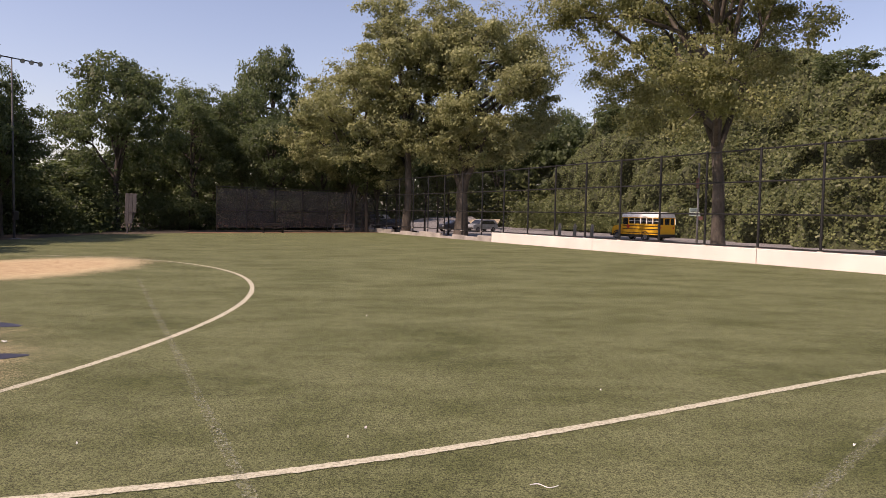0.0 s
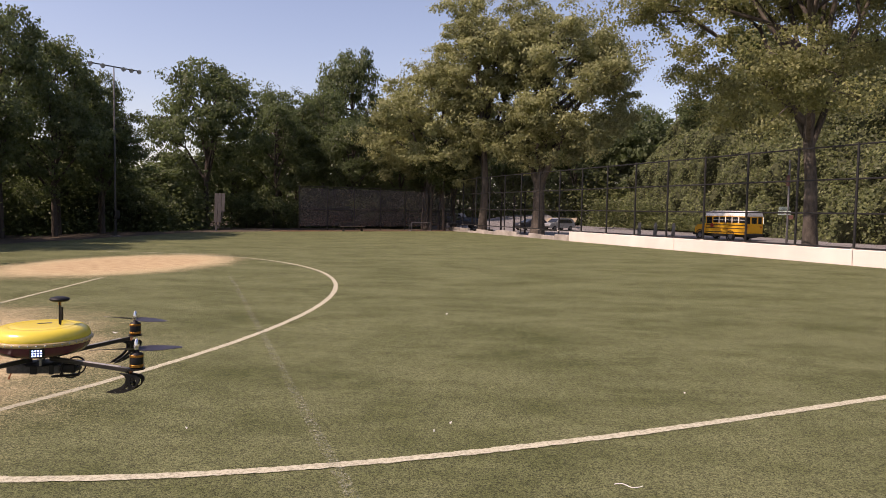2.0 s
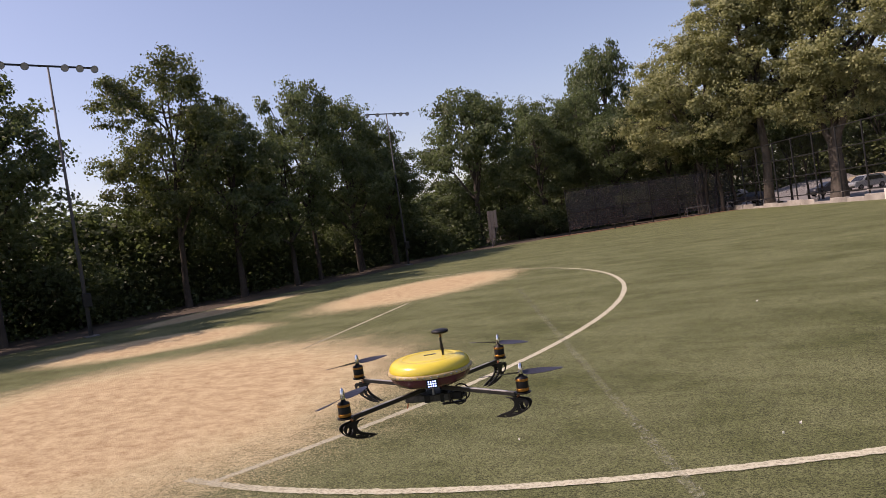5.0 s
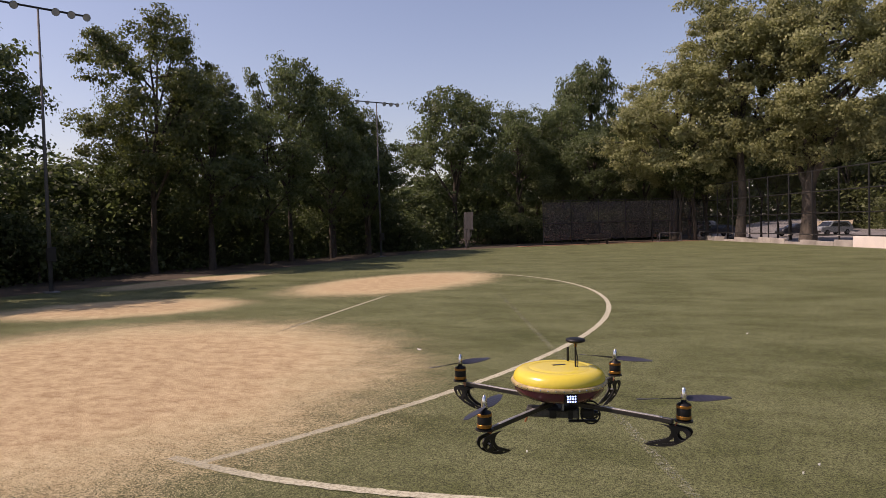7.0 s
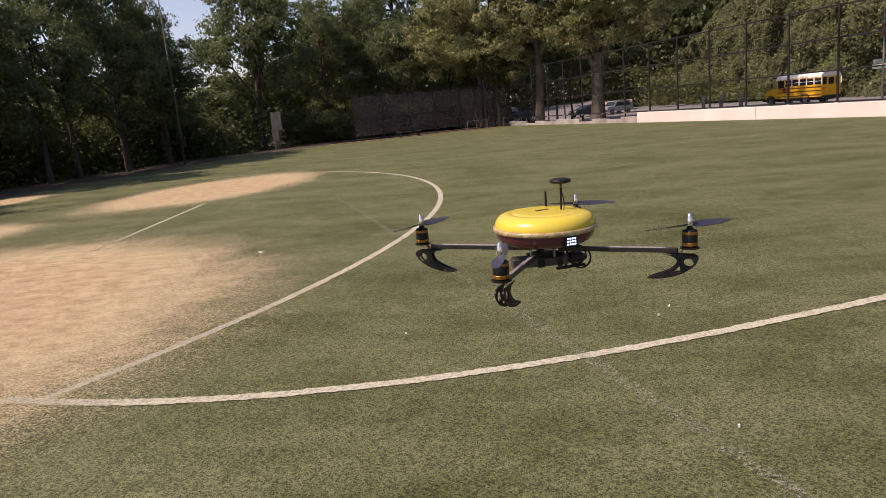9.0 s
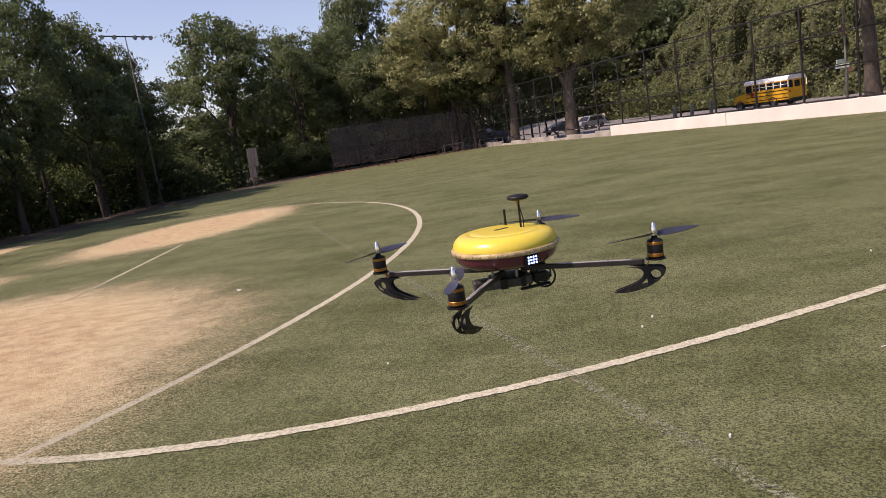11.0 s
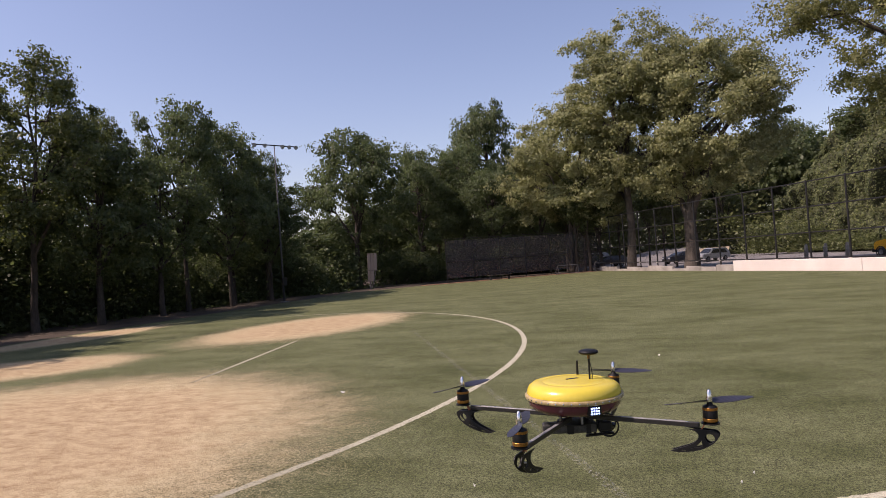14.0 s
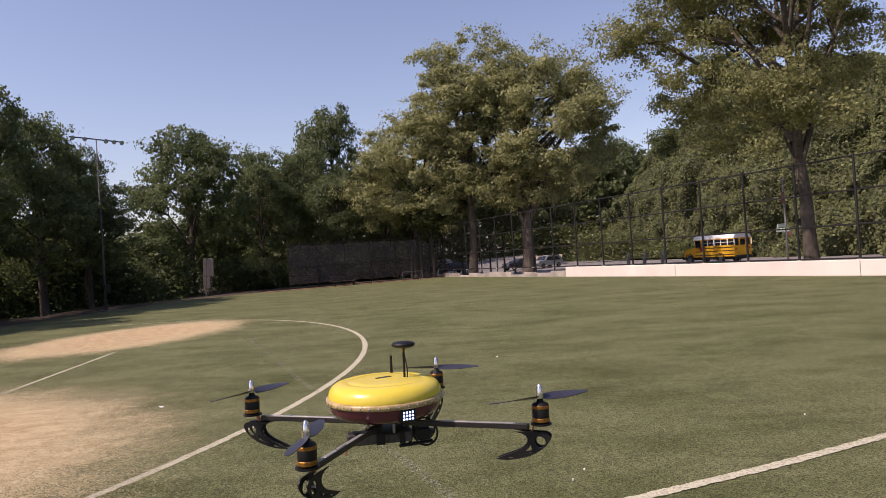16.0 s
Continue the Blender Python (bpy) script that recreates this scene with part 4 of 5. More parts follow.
        part("tail_light", boxed(L / 2, L / 2 + 0.03, sy * 0.9 - 0.1, sy * 0.9 + 0.1, 1.25, 1.42, bevel=0.01), RED, t)
        part("rear_window", boxed(L / 2 - 0.005, L / 2 + 0.015, sy * 0.75 - 0.22, sy * 0.75 + 0.22, 1.65, 2.3, bevel=0.02), GLASS_DARK, t)
    part("rear_door", boxed(L / 2 - 0.005, L / 2 + 0.02, -0.42, 0.42, 0.75, 2.35, bevel=0.02), BUS_YELLOW, t)
    part("rear_door_glass", boxed(L / 2 + 0.005, L / 2 + 0.03, -0.33, 0.33, 1.65, 2.25, bevel=0.02), GLASS_DARK, t)
    part("rear_bumper", boxed(L / 2, L / 2 + 0.15, -1.1, 1.1, 0.45, 0.7, bevel=0.03), BLACK, t)
    part("front_bumper", boxed(-L / 2 - 0.14, -L / 2, -1.05, 1.05, 0.4, 0.68, bevel=0.03), BLACK, t)
    part("grille", boxed(-L / 2 - 0.02, -L / 2 + 0.01, -0.5, 0.5, 0.75, 1.12, bevel=0.01), BLACK, t)
    part("chassis", boxed(-L / 2 + 0.2, L / 2 - 0.1, -0.6, 0.6, 0.32, 0.62), BLACK, t)
    arm = Matrix.Translation((-L / 2 + 2.62, -W / 2 - 0.06, 1.42)) @ Matrix.Rotation(radians(90), 4, "X")
    part("stop_sign", lathe(bmesh.new(), [(0.0, -0.012), (0.22, -0.012), (0.22, 0.012), (0.0, 0.012)], 8, m=arm), RED, t, "red octagonal folding sign")
    return t


bus_at = Vector((20.6, 70.9, ROAD_Z))
school_bus(pose(bus_at.x, bus_at.y, bus_at.z, 0, 0, math.degrees(FENCE_TURN) + 1))


# ---- parked cars ----
def parked_car(m, label, paint, tall=1.5, length=4.5):
    t = thing("parked_car", label, "car", m, "cars parked beyond the fence")
    k, h = length / 2, tall
    side = [(-k, 0.35), (-k, 0.75), (-k + 0.15, 0.92), (-k + 1.15, 1.0), (-k + 1.75, h - 0.08), (-k + 2.0, h), (k - 0.75, h), (k - 0.35, h - 0.12), (k - 0.05, 0.98), (k, 0.8), (k, 0.35)]
    bm = prism(bmesh.new(), side[::-1], -0.86, 0.86, Matrix.Rotation(radians(90), 4, "X"))
    bmesh.ops.recalc_face_normals(bm, faces=bm.faces[:])
    for v in bm.verts:
        if v.co.z > 1.05:
            v.co.y *= 0.82
    bmesh.ops.bevel(bm, geom=bm.edges[:], offset=0.05, segments=2, affect="EDGES")
    part("body", bm, paint, t, smoothed=False)
    for sy in (-1, 1):
        pane = [(-k + 1.35, 1.02), (-k + 1.85, h - 0.13), (k - 0.85, h - 0.13), (k - 0.5, 1.02)]
        bm = prism(bmesh.new(), pane[::-1], -0.01, 0.01, Matrix.Translation((0, sy * 0.79, 0)) @ Matrix.Rotation(radians(sy * 14), 4, "X") @ Matrix.Translation((0, 0, 0)) @ Matrix.Rotation(radians(90), 4, "X"))
        for v in bm.verts:
            v.co.y = sy * (0.875 - 0.155 * max(0, (v.co.z - 0.98)) / (h - 1.05))
        bmesh.ops.solidify(bm, geom=bm.faces[:], thickness=0.01)
        part("side_glass", bm, GLASS_DARK, t)
        for x in (-k + 0.85, k - 0.9):
            ax = Matrix.Translation((x, sy * 0.78, 0.32)) @ Matrix.Rotation(radians(90), 4, "X")
            wheel = part("wheel", lathe(bmesh.new(), [(0.18, -0.1), (0.3, -0.1), (0.32, -0.06), (0.32, 0.06), (0.3, 0.1), (0.18, 0.1)], 18, m=ax), BLACK, t, smoothed=True)
            part("rim", lathe(bmesh.new(), [(0.0, -0.07), (0.19, -0.09), (0.19, 0.09), (0.0, 0.07)], 14, m=ax), GALV_LIGHT, wheel)
        part("headlight", boxed(-k - 0.01, -k + 0.06, sy * 0.62 - 0.16, sy * 0.62 + 0.16, 0.66, 0.8, bevel=0.02), LAMP_GLASS, t)
        part("tail_light", boxed(k - 0.05, k + 0.01, sy * 0.68 - 0.12, sy * 0.68 + 0.12, 0.75, 0.95, bevel=0.02), RED, t)
    bm = bmesh.new()
    bm.faces.new([bm.verts.new(v) for v in ((-k + 1.13, -0.76, 1.03), (-k + 1.13, 0.76, 1.03), (-k + 1.76, 0.64, h - 0.1), (-k + 1.76, -0.64, h - 0.1))])
    bmesh.ops.translate(bm, vec=(-0.03, 0, 0.02), verts=bm.verts[:])
    part("windscreen", bm, GLASS_DARK, t)
    part("bumper", boxed(-k - 0.06, -k + 0.1, -0.8, 0.8, 0.35, 0.55, bevel=0.04), BLACK, t)
    return t


parked_car(pose(5.0, 90.0, side_climb(90.0) + 0.01, 0, 0, 42), "silver estate car parked beyond the fence", SILVER, 1.6, 4.6)
parked_car(pose(1.4, 89.0, side_climb(89.0) + 0.01, 0, 0, 35), "dark car parked beside the silver estate", DARKCAR, 1.45, 4.4)
parked_car(pose(-7.4, 91.0, side_climb(91.0) + 0.01, 0, 0, 30), "dark car parked in the shade of the trees", DARKCAR, 1.45, 4.4)
parked_car(pose(-10.4, 104.0, side_climb(104.0) + 0.01, 0, 0, -8), "grey car half hidden among the trunks", SILVER, 1.5, 4.5)


# ---- street furniture ----
def street_sign(m):
    t = thing("street_sign", "galvanised street-name post with two pale green blades", "street sign", m)
    part("pole", rodded((0, 0, -0.1), (0, 0, 5.3), 0.06, 0.05, 8), GALV_LIGHT, t, smoothed=True)
    blade = part("name_blade", boxed(-0.62, 0.18, -0.015, 0.015, 2.36, 2.56, bevel=0.005), SIGN_GREEN, t, "pale green blade")
    part("lettering_bar", boxed(-0.5, 0.06, -0.022, -0.016, 2.42, 2.50), WHITE, blade)
    cross = part("name_blade", boxed(-0.015, 0.015, -0.65, 0.1, 2.60, 2.80, bevel=0.005), SIGN_GREEN, t, "pale green blade")
    part("lettering_bar", boxed(-0.022, -0.016, -0.55, -0.05, 2.66, 2.74), WHITE, cross)
    part("warning_plate", boxed(0.08, 0.38, -0.03, -0.01, 2.14, 2.36, bevel=0.01), SIGN_RED, t, "faded red plate")
    part("upper_plate", boxed(-0.1, 0.1, -0.1, -0.07, 3.9, 4.5, bevel=0.01), SIGN_RED, t, "faded red plate")
    part("foot", boxed(-0.2, 0.2, -0.2, 0.2, -0.05, 0.12, bevel=0.03), CONCRETE, t)
    return t


street_sign(fence_pose(12.5, 2.6, ROAD_Z + 0.13))


def parking_sign(m):
    t = thing("parking_sign", "thin dark post carrying a small blue plate", "sign", m)
    part("pole", rodded((0, 0, -0.1), (0, 0, 4.2), 0.045, sides=8), GALV, t)
    part("plate", boxed(-0.45, 0.35, -0.02, 0.02, 3.75, 4.2, bevel=0.01), SIGN_BLUE, t, "dark blue plate")
    return t


parking_sign(fence_pose(24.0, 3.0, ROAD_Z + 0.13))


def litter_bin(m):
    t = thing("litter_bin", "black street litter bin on the pavement", "bin", m)
    part("drum", lathe(bmesh.new(), [(0.0, 0.0), (0.24, 0.0), (0.29, 0.05), (0.32, 0.9), (0.29, 0.9), (0.26, 0.1), (0, 0.08)], 20), BLACK, t, smoothed=True)
    part("rim", lathe(bmesh.new(), [(0.30, 0.86), (0.345, 0.88), (0.345, 0.95), (0.30, 0.97), (0.28, 0.93), (0.30, 0.86)], 20), GALV, t)
    return t


litter_bin(fence_pose(22.2, 3.2, ROAD_Z + 0.13))


def bollard(m):
    t = thing("bollard", "weathered pale concrete bollard at the foot of the bank", "bollard", m, "concrete bollards")
    part("shaft", lathe(bmesh.new(), [(0.0, -0.1), (0.2, -0.1), (0.19, 1.0), (0.15, 1.4), (0.06, 1.5), (0.0, 1.52)], 12), OLD_WALL, t, smoothed=True)
    part("collar", lathe(bmesh.new(), [(0.19, 1.05), (0.21, 1.07), (0.21, 1.15), (0.19, 1.17)], 12), OLD_WALL, t)
    return t


for x, y in ((13.6, 80.0), (15.1, 78.5), (16.7, 76.8)):
    bollard(pose(x, y, ROAD_Z, 0, 2.5, 0))


def board_post(m):
    """Weathered wooden scorer's board on a narrow stand at the woodland's edge."""
    t = thing("notice_stand", "tall narrow stand of bleached grey boards, leaning slightly", "stand", m)
    for i in range(3):
        part("board", boxed(-0.42 + i * 0.29, -0.15 + i * 0.29, -0.03, 0.03, 1.75, 3.3, bevel=0.01), OLDWOOD, t)
    for i in range(2):
        part("board", boxed(-0.42 + i * 0.29, -0.16 + i * 0.29, -0.03, 0.03, 0.75, 1.7, bevel=0.01), OLDWOOD, t)
    part("upright", boxed(-0.28, -0.14, 0.03, 0.12, -0.2, 3.2, bevel=0.01), OLDWOOD, t)
    part("brace", rodded((0.3, 0.08, 1.7), (-0.05, 0.08, 0.2), 0.05, sides=6), OLDWOOD, t)
    part("rail", boxed(-0.48, 0.48, 0.03, 0.09, 1.68, 1.8), OLDWOOD, t)
    return t


board_post(pose(-26.2, 57.0, 0, 0, 2, 20))


def bench(m, label):
    t = thing("bench", label, "bench", m, "")
    for i in range(3):
        part("seat_slat", boxed(-1.2, 1.2, -0.2 + i * 0.14, -0.08 + i * 0.14, 0.43, 0.47, bevel=0.008), DARKBARK, t)
    for i in range(2):
        part("back_slat", boxed(-1.2, 1.2, 0.24, 0.28, 0.62 + i * 0.17, 0.74 + i * 0.17, bevel=0.008), DARKBARK, t)
    for x in (-0.95, 0.95):
        part("leg", boxed(x - 0.03, x + 0.03, -0.18, 0.22, -0.02, 0.43, bevel=0.01), GALV, t)
        part("back_support", boxed(x - 0.03, x + 0.03, 0.2, 0.26, 0.4, 0.95, bevel=0.01), GALV, t)
    return t


net_turn = math.degrees(math.atan2(NET_STEP.y, NET_STEP.x)) + 180
for k, label in ((4.3, "weathered dark bench in front of the screen fence"),):
    p = CORNER + NET_STEP * k + Vector((0.9, -1.1, 0))
    bench(pose(p.x, p.y, 0.0, 0, 0, net_turn), label)


def goal_frame(m, w):
    t = thing("goal_frame", "small grey goal frame stored by the fence", "goal", m, "stored goals")
    h, d = 0.85, 0.7
    for x in (-w / 2, w / 2):
        part("upright", rodded((x, 0, 0), (x, 0, h), 0.04, sides=8), MAST_STEEL, t)
        part("stay", rodded((x, 0, h), (x, d, 0.04), 0.03, sides=6), MAST_STEEL, t)
        part("ground_bar", rodded((x, 0, 0.04), (x, d, 0.04), 0.03, sides=6), MAST_STEEL, t)
    part("crossbar", rodded((-w / 2, 0, h), (w / 2, 0, h), 0.04, sides=8), MAST_STEEL, t)
    part("back_bar", rodded((-w / 2, d, 0.04), (w / 2, d, 0.04), 0.03, sides=6), MAST_STEEL, t)
    return t


for k, w in ((1.5, 2.3), (0.15, 1.3)):
    p = CORNER + NET_STEP * k + Vector((0.6, -0.9, 0))
    goal_frame(pose(p.x, p.y, 0.0, 0, 0, net_turn), w)


def radio_mast(m):
    t = thing("radio_mast", "distant thin grey mast rising above the wooded bank", "mast", m)
    part("shaft", rodded((0, 0, 0), (0, 0, 23.5), 0.2, 0.12, 10), GALV_LIGHT, t)
    part("collar", lathe(bmesh.new(), [(0.13, 22.9), (0.2, 22.95), (0.2, 23.3), (0.13, 23.35)], 12), GALV_LIGHT, t)
    part("spike", rodded((0, 0, 23.5), (0, 0, 25.0), 0.04, sides=6), GALV, t)
    return t


radio_mast(pose(29.5, 136.0, ROAD_Z, 0, 0, 0))


# ---- scraps on the turf ----
def scrap(place, size, turn):
    t = new("paper_scrap")
    t.matrix_basis = pose(place[0], place[1], 0.004, 0, 0, turn)
    bm = bmesh.new()
    outline = [(size * (0.8 + 0.3 * math.sin(3 * a + turn)) * math.cos(a), size * 0.6 * math.sin(a)) for a in (2 * math.pi * i / 9 for i in range(9))]
    prism(bm, outline, 0.0, 0.012)
    for v in bm.verts:
        v.co.z += 0.02 * abs(v.co.x) / size
    me = mesh_of("scrap", bm, WHITE)
    sheet = new("sheet", me)
    sheet.parent = t
    return tagged(t, "small crumpled white paper scrap on the turf", "litter", "scraps on the turf")


for x, y, s, a in ((-6.63, 10.27, 0.06, 10), (-0.67, 3.92, 0.016, 50), (-0.84, 6.15, 0.02, 80), (3.81, 6.17, 0.02, 130), (-3.16, 5.85, 0.014, 5), (-0.71, 6.42, 0.02, 60), (-1.5, 13.5, 0.03, 20), (1.9, 8.0, 0.016, 30)):
    scrap((x, y), s * 0.7, a)


def loose_string(m):
    bm = bmesh.new()
    pts = [Vector((0.085 * t - 0.085, 0.035 * math.sin(2.6 * t) + 0.012 * t * t, 0.008)) for t in (2.4 * i / 14 for i in range(15))]
    for a, b in zip(pts, pts[1:]):
        rod(bm, a, b, 0.0035, sides=5)
    ob = part("string", bm, WHITE)
    ob.matrix_basis = m
    return tagged(ob, "short curled white string lying on the turf", "litter")


loose_string(pose(0.78, 5.1, 0, 0, 0, -20))


# ---- the hovering quadcopter ----
def plate(name, outlines, thick, material):
    """A flat plate with holes: the first outline is its edge, the others are cut out. Lies in x, y."""
    cu = bpy.data.curves.new(name, "CURVE")
    cu.dimensions, cu.fill_mode, cu.extrude = "2D", "BOTH", thick / 2
    cu.bevel_depth = 0.0006
    for pts in outlines:
        sp = cu.splines.new("POLY")
        sp.points.add(len(pts) - 1)
        for p, (x, y) in zip(sp.points, pts):
            p.co = (x, y, 0, 1)
        sp.use_cyclic_u = True
    ob = bpy.data.objects.new(name, cu)
    scene.collection.objects.link(ob)
    me = bpy.data.meshes.new_from_object(ob.evaluated_get(bpy.context.evaluated_depsgraph_get()))
    bpy.data.objects.remove(ob)
    bpy.data.curves.remove(cu)
    me.materials.clear()
    me.materials.append(material)
    return me


def bow(p, q, r, n=7):
    """A smooth bend from p past q to r."""
    return [((1 - t) ** 2 * p[0] + 2 * t * (1 - t) * q[0] + t * t * r[0], (1 - t) ** 2 * p[1] + 2 * t * (1 - t) * q[1] + t * t * r[1]) for t in (i / n for i in range(n))]


def ring(x, y, r, n=14):
    return [(x + r * math.cos(2 * math.pi * i / n), y - r * math.sin(2 * math.pi * i / n)) for i in range(n)]


def quadcopter(m):
    t = thing("quadcopter", "hovering quadcopter with a yellow and maroon domed shell and black arms", "drone", m)
    R = 0.148
    top = [(0.0, 0.0365), (0.07, 0.0364), (0.094, 0.0360), (0.0965, 0.0348), (0.0985, 0.0348), (0.101, 0.0356), (0.117, 0.0342), (0.130, 0.0305), (0.1400, 0.0230), (0.1458, 0.0130), (0.148, 0.004), (0.1475, -0.001)]
    shell = part("upper_shell", lathe(bmesh.new(), top, 56), SHELL_YELLOW, t, "glossy yellow upper shell", True)
    slot = [(-0.022, -0.006), (0.022, -0.006), (0.022, 0.006), (-0.022, 0.006)]
    part("slot", prism(bmesh.new(), slot, 0.0358, 0.0374, Matrix.Translation((-0.012, 0.02, 0)) @ Matrix.Rotation(0.9, 4, "Z")), CARBON, shell, "black slot")
    part("flange", lathe(bmesh.new(), [(0.143, -0.001), (0.152, -0.002), (0.1545, -0.005), (0.1545, -0.013), (0.151, -0.016), (0.143, -0.016)], 56), RIM_TAPE, t, "clear stapled rim", True)
    bead = mesh_of("rivet", lathe(bmesh.new(), [(0.0, 0.002), (0.0022, 0.0012), (0.003, 0.0)], 6), CHROME)
    for i in range(40):
        a = 2 * math.pi * i / 40
        b = part("rivet", bead, None, t)
        b.matrix_basis = Matrix.Translation((0.1545 * math.cos(a), 0.1545 * math.sin(a), -0.009)) @ Matrix.Rotation(a, 4, "Z") @ Matrix.Rotation(radians(90), 4, "Y")
    low = [(0.1475, -0.014), (0.147, -0.020), (0.143, -0.034), (0.132, -0.047), (0.112, -0.056), (0.080, -0.061), (0.0, -0.062)]
    belly = part("lower_shell", lathe(bmesh.new(), low, 56), SHELL_MAROON, t, "glossy maroon lower shell", True)
    # lamp panel at the front
    front = Matrix.Rotation(radians(-45), 4, "Z")
    part("lamp_panel", boxed(0.130, 0.150, -0.021, 0.021, -0.047, -0.016, front, 0.003), CARBON, belly)
    led = mesh_of("led", lathe(bmesh.new(), [(0.0, 0.0025), (0.0022, 0.0018), (0.0031, 0.0)], 8), LED_OFF)
    panel = belly.children[0]
    for i in range(4):
        for j in range(3):
            q = part("led", led, None, panel)
            q.matrix_basis = front @ Matrix.Translation((0.150, -0.0117 + 0.0078 * i, -0.040 + 0.0080 * j)) @ Matrix.Rotation(radians(90), 4, "Y")
    # aerials
    mast = part("gps_mast", rodded((0, 0, 0), (0, 0, 0.093), 0.0032, sides=8), CARBON, t)
    mast.location = (0.045, 0.03, 0.024)
    part("ferrule", rodded((0, 0, 0.078), (0, 0, 0.094), 0.0045, sides=8), GOLD, mast)
    part("gps_puck", lathe(bmesh.new(), [(0.0, 0.091), (0.022, 0.0915), (0.030, 0.095), (0.0315, 0.099), (0.029, 0.1035), (0.018, 0.1065), (0.0, 0.1075)], 28), CARBON, mast, "black puck", True)
    cable = bmesh.new()
    pts = [Vector((0.006 + 0.004 * math.sin(5 * f), -0.003, 0.092 * f)) for f in (i / 10 for i in range(11))]
    for a, b in zip(pts, pts[1:]):
        rod(cable, a, b, 0.0016, sides=5)
    part("cable", cable, CARBON, mast)
    whip = part("whip_aerial", rodded((0, 0, 0), (0, 0, 0.052), 0.0042, 0.0036, 8), CARBON, t)
    whip.location = (-0.02, 0.095, 0.031)
    # frame plates
    for z in (-0.066, -0.094):
        part("frame_plate", lathe(bmesh.new(), [(0, z), (0.062, z), (0.062, z - 0.002), (0, z - 0.002)], 8), CARBON, t)
    spacer = mesh_of("spacer", rodded((0, 0, -0.094), (0, 0, -0.062), 0.004, sides=6), GREY_ALU)
    for i in range(4):
        a = radians(45 + 90 * i)
        q = part("spacer", spacer, None, t)
        q.location = (0.05 * math.cos(a), 0.05 * math.sin(a), 0)
    # arms with motors, propellers and feet
    L = 0.41
    arm_mesh = mesh_of("arm", boxed(0.04, L - 0.03, -0.0065, 0.0065, -0.083, -0.069, bevel=0.0015), ARM_TUBE)
    strip_mesh = mesh_of("strip", boxed(0.15, L - 0.07, -0.0055, 0.0055, -0.0700, -0.0682, bevel=0.0005), GREY_ALU)
    mount_mesh = mesh_of("motor_mount", lathe(bmesh.new(), [(0, -0.0695), (0.026, -0.0695), (0.026, -0.066), (0, -0.066)], 16, m=Matrix.Translation((L, 0, 0))), CARBON)
    core = mesh_of("motor", lathe(bmesh.new(), [(0, -0.066), (0.018, -0.066), (0.0205, -0.062), (0.0205, -0.022), (0.018, -0.018), (0.009, -0.015), (0.007, -0.006), (0, -0.006)], 24, m=Matrix.Translation((L, 0, 0))), CARBON)
    band_lo = mesh_of("band", lathe(bmesh.new(), [(0.0206, -0.062), (0.0214, -0.061), (0.0214, -0.053), (0.0206, -0.052)], 24, m=Matrix.Translation((L, 0, 0))), GOLD)
    band_hi = mesh_of("band", lathe(bmesh.new(), [(0.0206, -0.030), (0.0214, -0.029), (0.0214, -0.023), (0.0206, -0.022)], 24, m=Matrix.Translation((L, 0, 0))), GOLD)
    cone = mesh_of("spinner", lathe(bmesh.new(), [(0.011, -0.006), (0.0112, 0.004), (0.009, 0.018), (0.005, 0.027), (0.0, 0.030)], 20, m=Matrix.Translation((L, 0, 0))), CHROME)
    for me, wide, tall in ((core, 1.0, 1.0), (band_lo, 1.0, 1.0), (band_hi, 1.0, 1.0), (cone, 0.8, 1.0)):
        me.transform(Matrix.Translation((L, 0, -0.066)) @ Matrix.Diagonal((wide, wide, tall, 1)) @ Matrix.Translation((-L, 0, 0.066)))
    for me in (core, cone):
        smooth(me)
    wire_mesh = bmesh.new()
    for k in range(3):
        rod(wire_mesh, (L - 0.012, -0.006 + 0.006 * k, -0.062), (L - 0.024, -0.005 + 0.005 * k, -0.086), 0.0017, sides=5)
    wires = mesh_of("motor_wires", wire_mesh, COPPER)
    edge = (bow((0.295, -0.088), (0.332, -0.090), (0.337, -0.108)) + bow((0.337, -0.108), (0.338, -0.137), (0.278, -0.158)) + bow((0.278, -0.158), (0.250, -0.168), (0.232, -0.176))
            + bow((0.232, -0.176), (0.285, -0.182), (0.345, -0.160)) + bow((0.345, -0.160), (0.398, -0.136), (0.408, -0.106)) + bow((0.408, -0.106), (0.411, -0.094), (0.388, -0.0865)) + [(0.34, -0.0865)])
    holes = [ring(0.376, -0.117, 0.018), [(0.347, -0.126), (0.330, -0.146), (0.296, -0.163), (0.350, -0.150)], [(0.290, -0.1635), (0.275, -0.168), (0.262, -0.172), (0.286, -0.172)]]
    foot = plate("landing_foot", [edge, *holes], 0.003, CARBON)
    foot.transform(Matrix.Translation((0.43, 0, -0.0865)) @ Matrix.Diagonal((0.78, 1, 0.78, 1)) @ Matrix.Translation((-0.405, 0, 0.0865)) @ Matrix.Rotation(radians(90), 4, "X"))
    blade = bmesh.new()
    for side in (1, -1):
        rows = []
        for i in range(9):
            f = i / 8
            r = 0.008 + 0.128 * f
            w = 0.006 + 0.011 * math.sin(math.pi * min(1, f * 0.9 + 0.12)) ** 0.8
            tw = radians(24 - 18 * f)
            rows.append([blade.verts.new((side * r, side * s * w * math.cos(tw), 0.001 + s * w * math.sin(tw) + dz)) for s in (1, -1) for dz in (0.0007, -0.0007)])
        for p, q in zip(rows, rows[1:]):
            for a, b in ((0, 2), (2, 3), (3, 1), (1, 0)):
                blade.faces.new((p[a], p[b], q[b], q[a]))
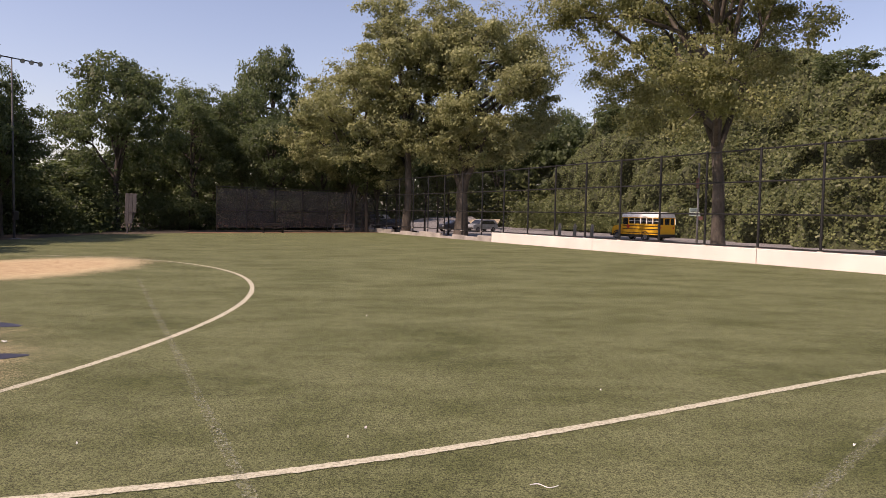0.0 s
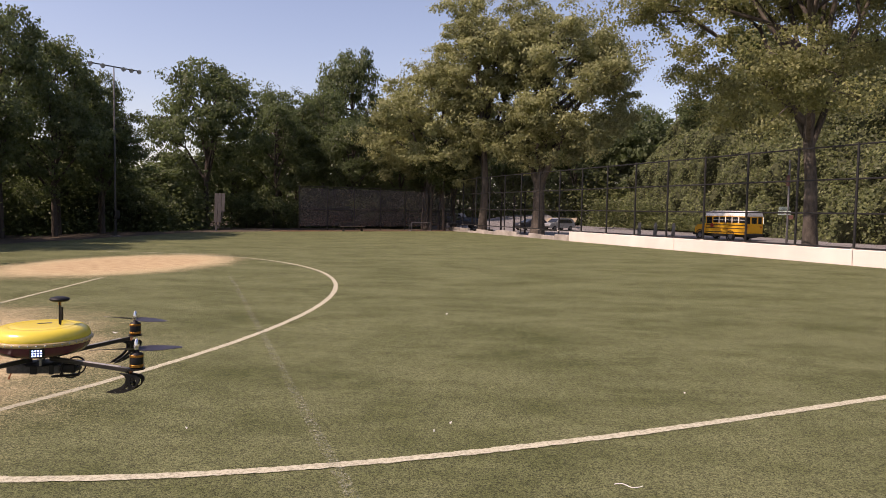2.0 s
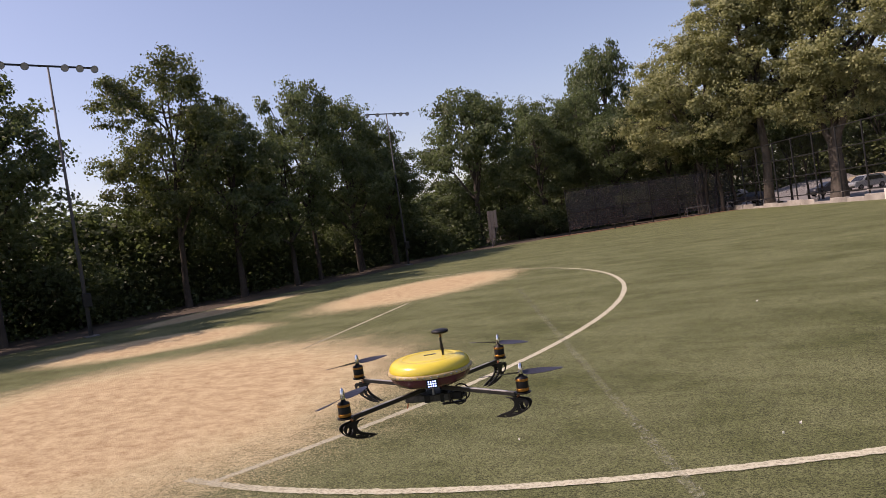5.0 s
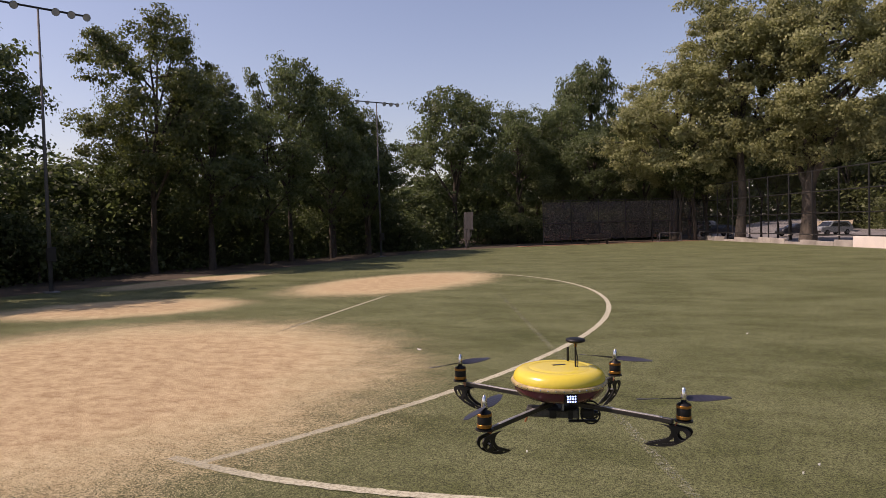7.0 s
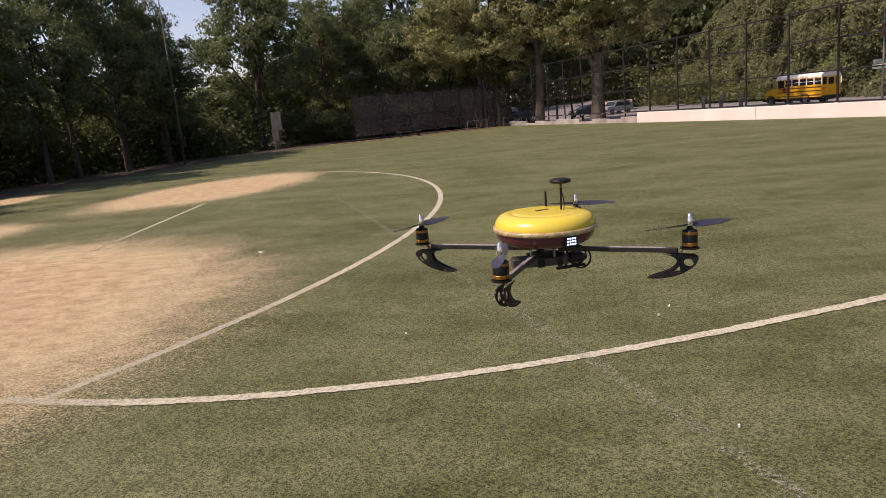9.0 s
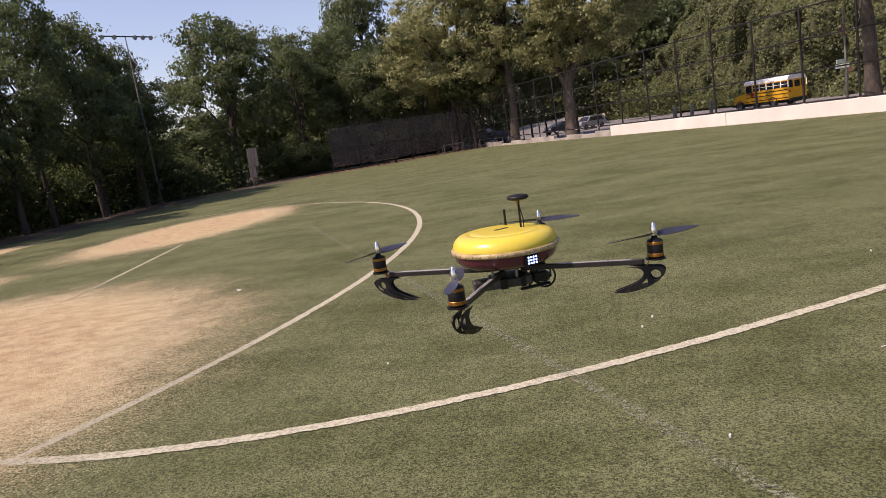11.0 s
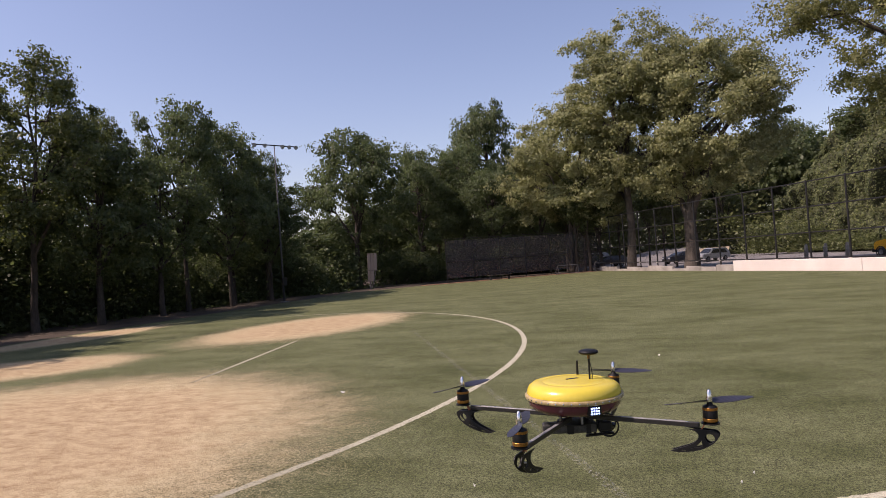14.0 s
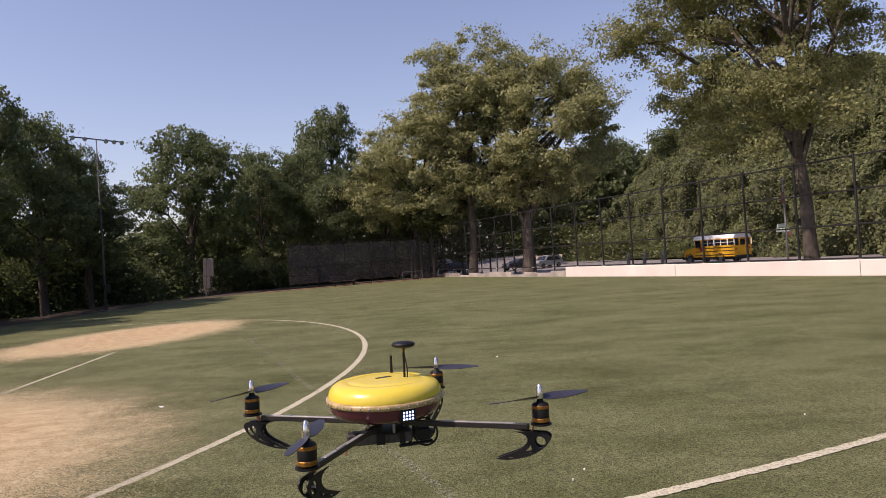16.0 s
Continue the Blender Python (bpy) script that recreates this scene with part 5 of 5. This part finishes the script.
        blade.faces.new((rows[-1][0], rows[-1][2], rows[-1][3], rows[-1][1]))
    bmesh.ops.recalc_face_normals(blade, faces=blade.faces[:])
    prop = mesh_of("propeller", blade, PROP)
    screw = mesh_of("screw", lathe(bmesh.new(), [(0, 0.002), (0.003, 0.0018), (0.0035, 0)], 8), CHROME)
    for i, spin in enumerate((40, 100, 75, 15)):
        a = Matrix.Rotation(radians(90 * i), 4, "Z")
        arm = part("arm", arm_mesh, None, t)
        arm.matrix_basis = a
        part("strip", strip_mesh, None, arm, "bare aluminium face")
        part("motor_mount", mount_mesh, None, arm)
        part("motor_wires", wires, None, arm)
        for x in (0.285, 0.345):
            q = part("screw", screw, None, arm)
            q.location = (x, 0, -0.0695)
        motor = part("motor", core, None, t, "black motor with gold bands")
        motor.matrix_basis = a
        part("band", band_lo, None, motor)
        part("band", band_hi, None, motor)
        part("spinner", cone, None, motor, "polished nose cone")
        p = part("propeller", prop, None, motor)
        p.matrix_basis = Matrix.Translation((L, 0, -0.0045)) @ Matrix.Rotation(radians(spin), 4, "Z")
        for y in (-0.010, 0.010):
            f = part("landing_foot", foot, None, t, "black crescent foot")
            f.matrix_basis = a @ Matrix.Translation((0, y, 0.0))
        pin = part("foot_spacer", rodded((0.383, -0.0112, -0.117), (0.383, 0.0112, -0.117), 0.003, sides=8), GREY_ALU, t)
        pin.matrix_basis = a
    # battery and camera rig below
    under = Matrix.Rotation(radians(28), 4, "Z")
    pack = part("battery", boxed(-0.105, 0.065, -0.022, 0.022, -0.128, -0.098, under, 0.004), BATTERY, t, "grey shrink-wrapped battery")
    part("strap", boxed(-0.03, -0.008, -0.024, 0.024, -0.130, -0.094, under, 0.001), CARBON, pack)
    part("strap", boxed(0.03, 0.045, -0.024, 0.024, -0.130, -0.094, under, 0.001), CARBON, pack)
    part("lead", rodded(under @ Vector((-0.10, 0.01, -0.125)), under @ Vector((-0.112, 0.012, -0.155)), 0.003, sides=6), COPPER, pack)
    rig = part("camera_rig", boxed(0.068, 0.112, -0.018, 0.018, -0.126, -0.096, under, 0.004), CARBON, t)
    part("lens", lathe(bmesh.new(), [(0.0, 0.012), (0.008, 0.012), (0.010, 0.0)], 14, m=under @ Matrix.Translation((0.112, 0, -0.112)) @ Matrix.Rotation(radians(90), 4, "Y")), GLASS_DARK, rig)
    for y in (-0.026, 0.026):
        hoop = bmesh.new()
        pts = [under @ Vector((0.10 + 0.030 * math.cos(u), y, -0.110 + 0.030 * math.sin(u))) for u in (2 * math.pi * i / 18 for i in range(19))]
        for p, q in zip(pts, pts[1:]):
            rod(hoop, p, q, 0.0028, sides=5)
        part("guard_hoop", hoop, CARBON, t)
    part("skid", boxed(0.02, 0.11, -0.006, 0.006, -0.148, -0.140, under @ Matrix.Rotation(radians(-4), 4, "Y"), 0.002), CARBON, t)
    part("skid_strut", rodded(under @ Vector((0.06, 0, -0.145)), under @ Vector((0.06, 0, -0.125)), 0.004, sides=6), CARBON, t)
    return t


PROP = shade("dark_nylon_blade", (0.03, 0.03, 0.045), 0.4, 0.2, 20, 100, 0.0)
quadcopter(pose(-1.68, 1.94, 1.665, 0, 1.0, -14))
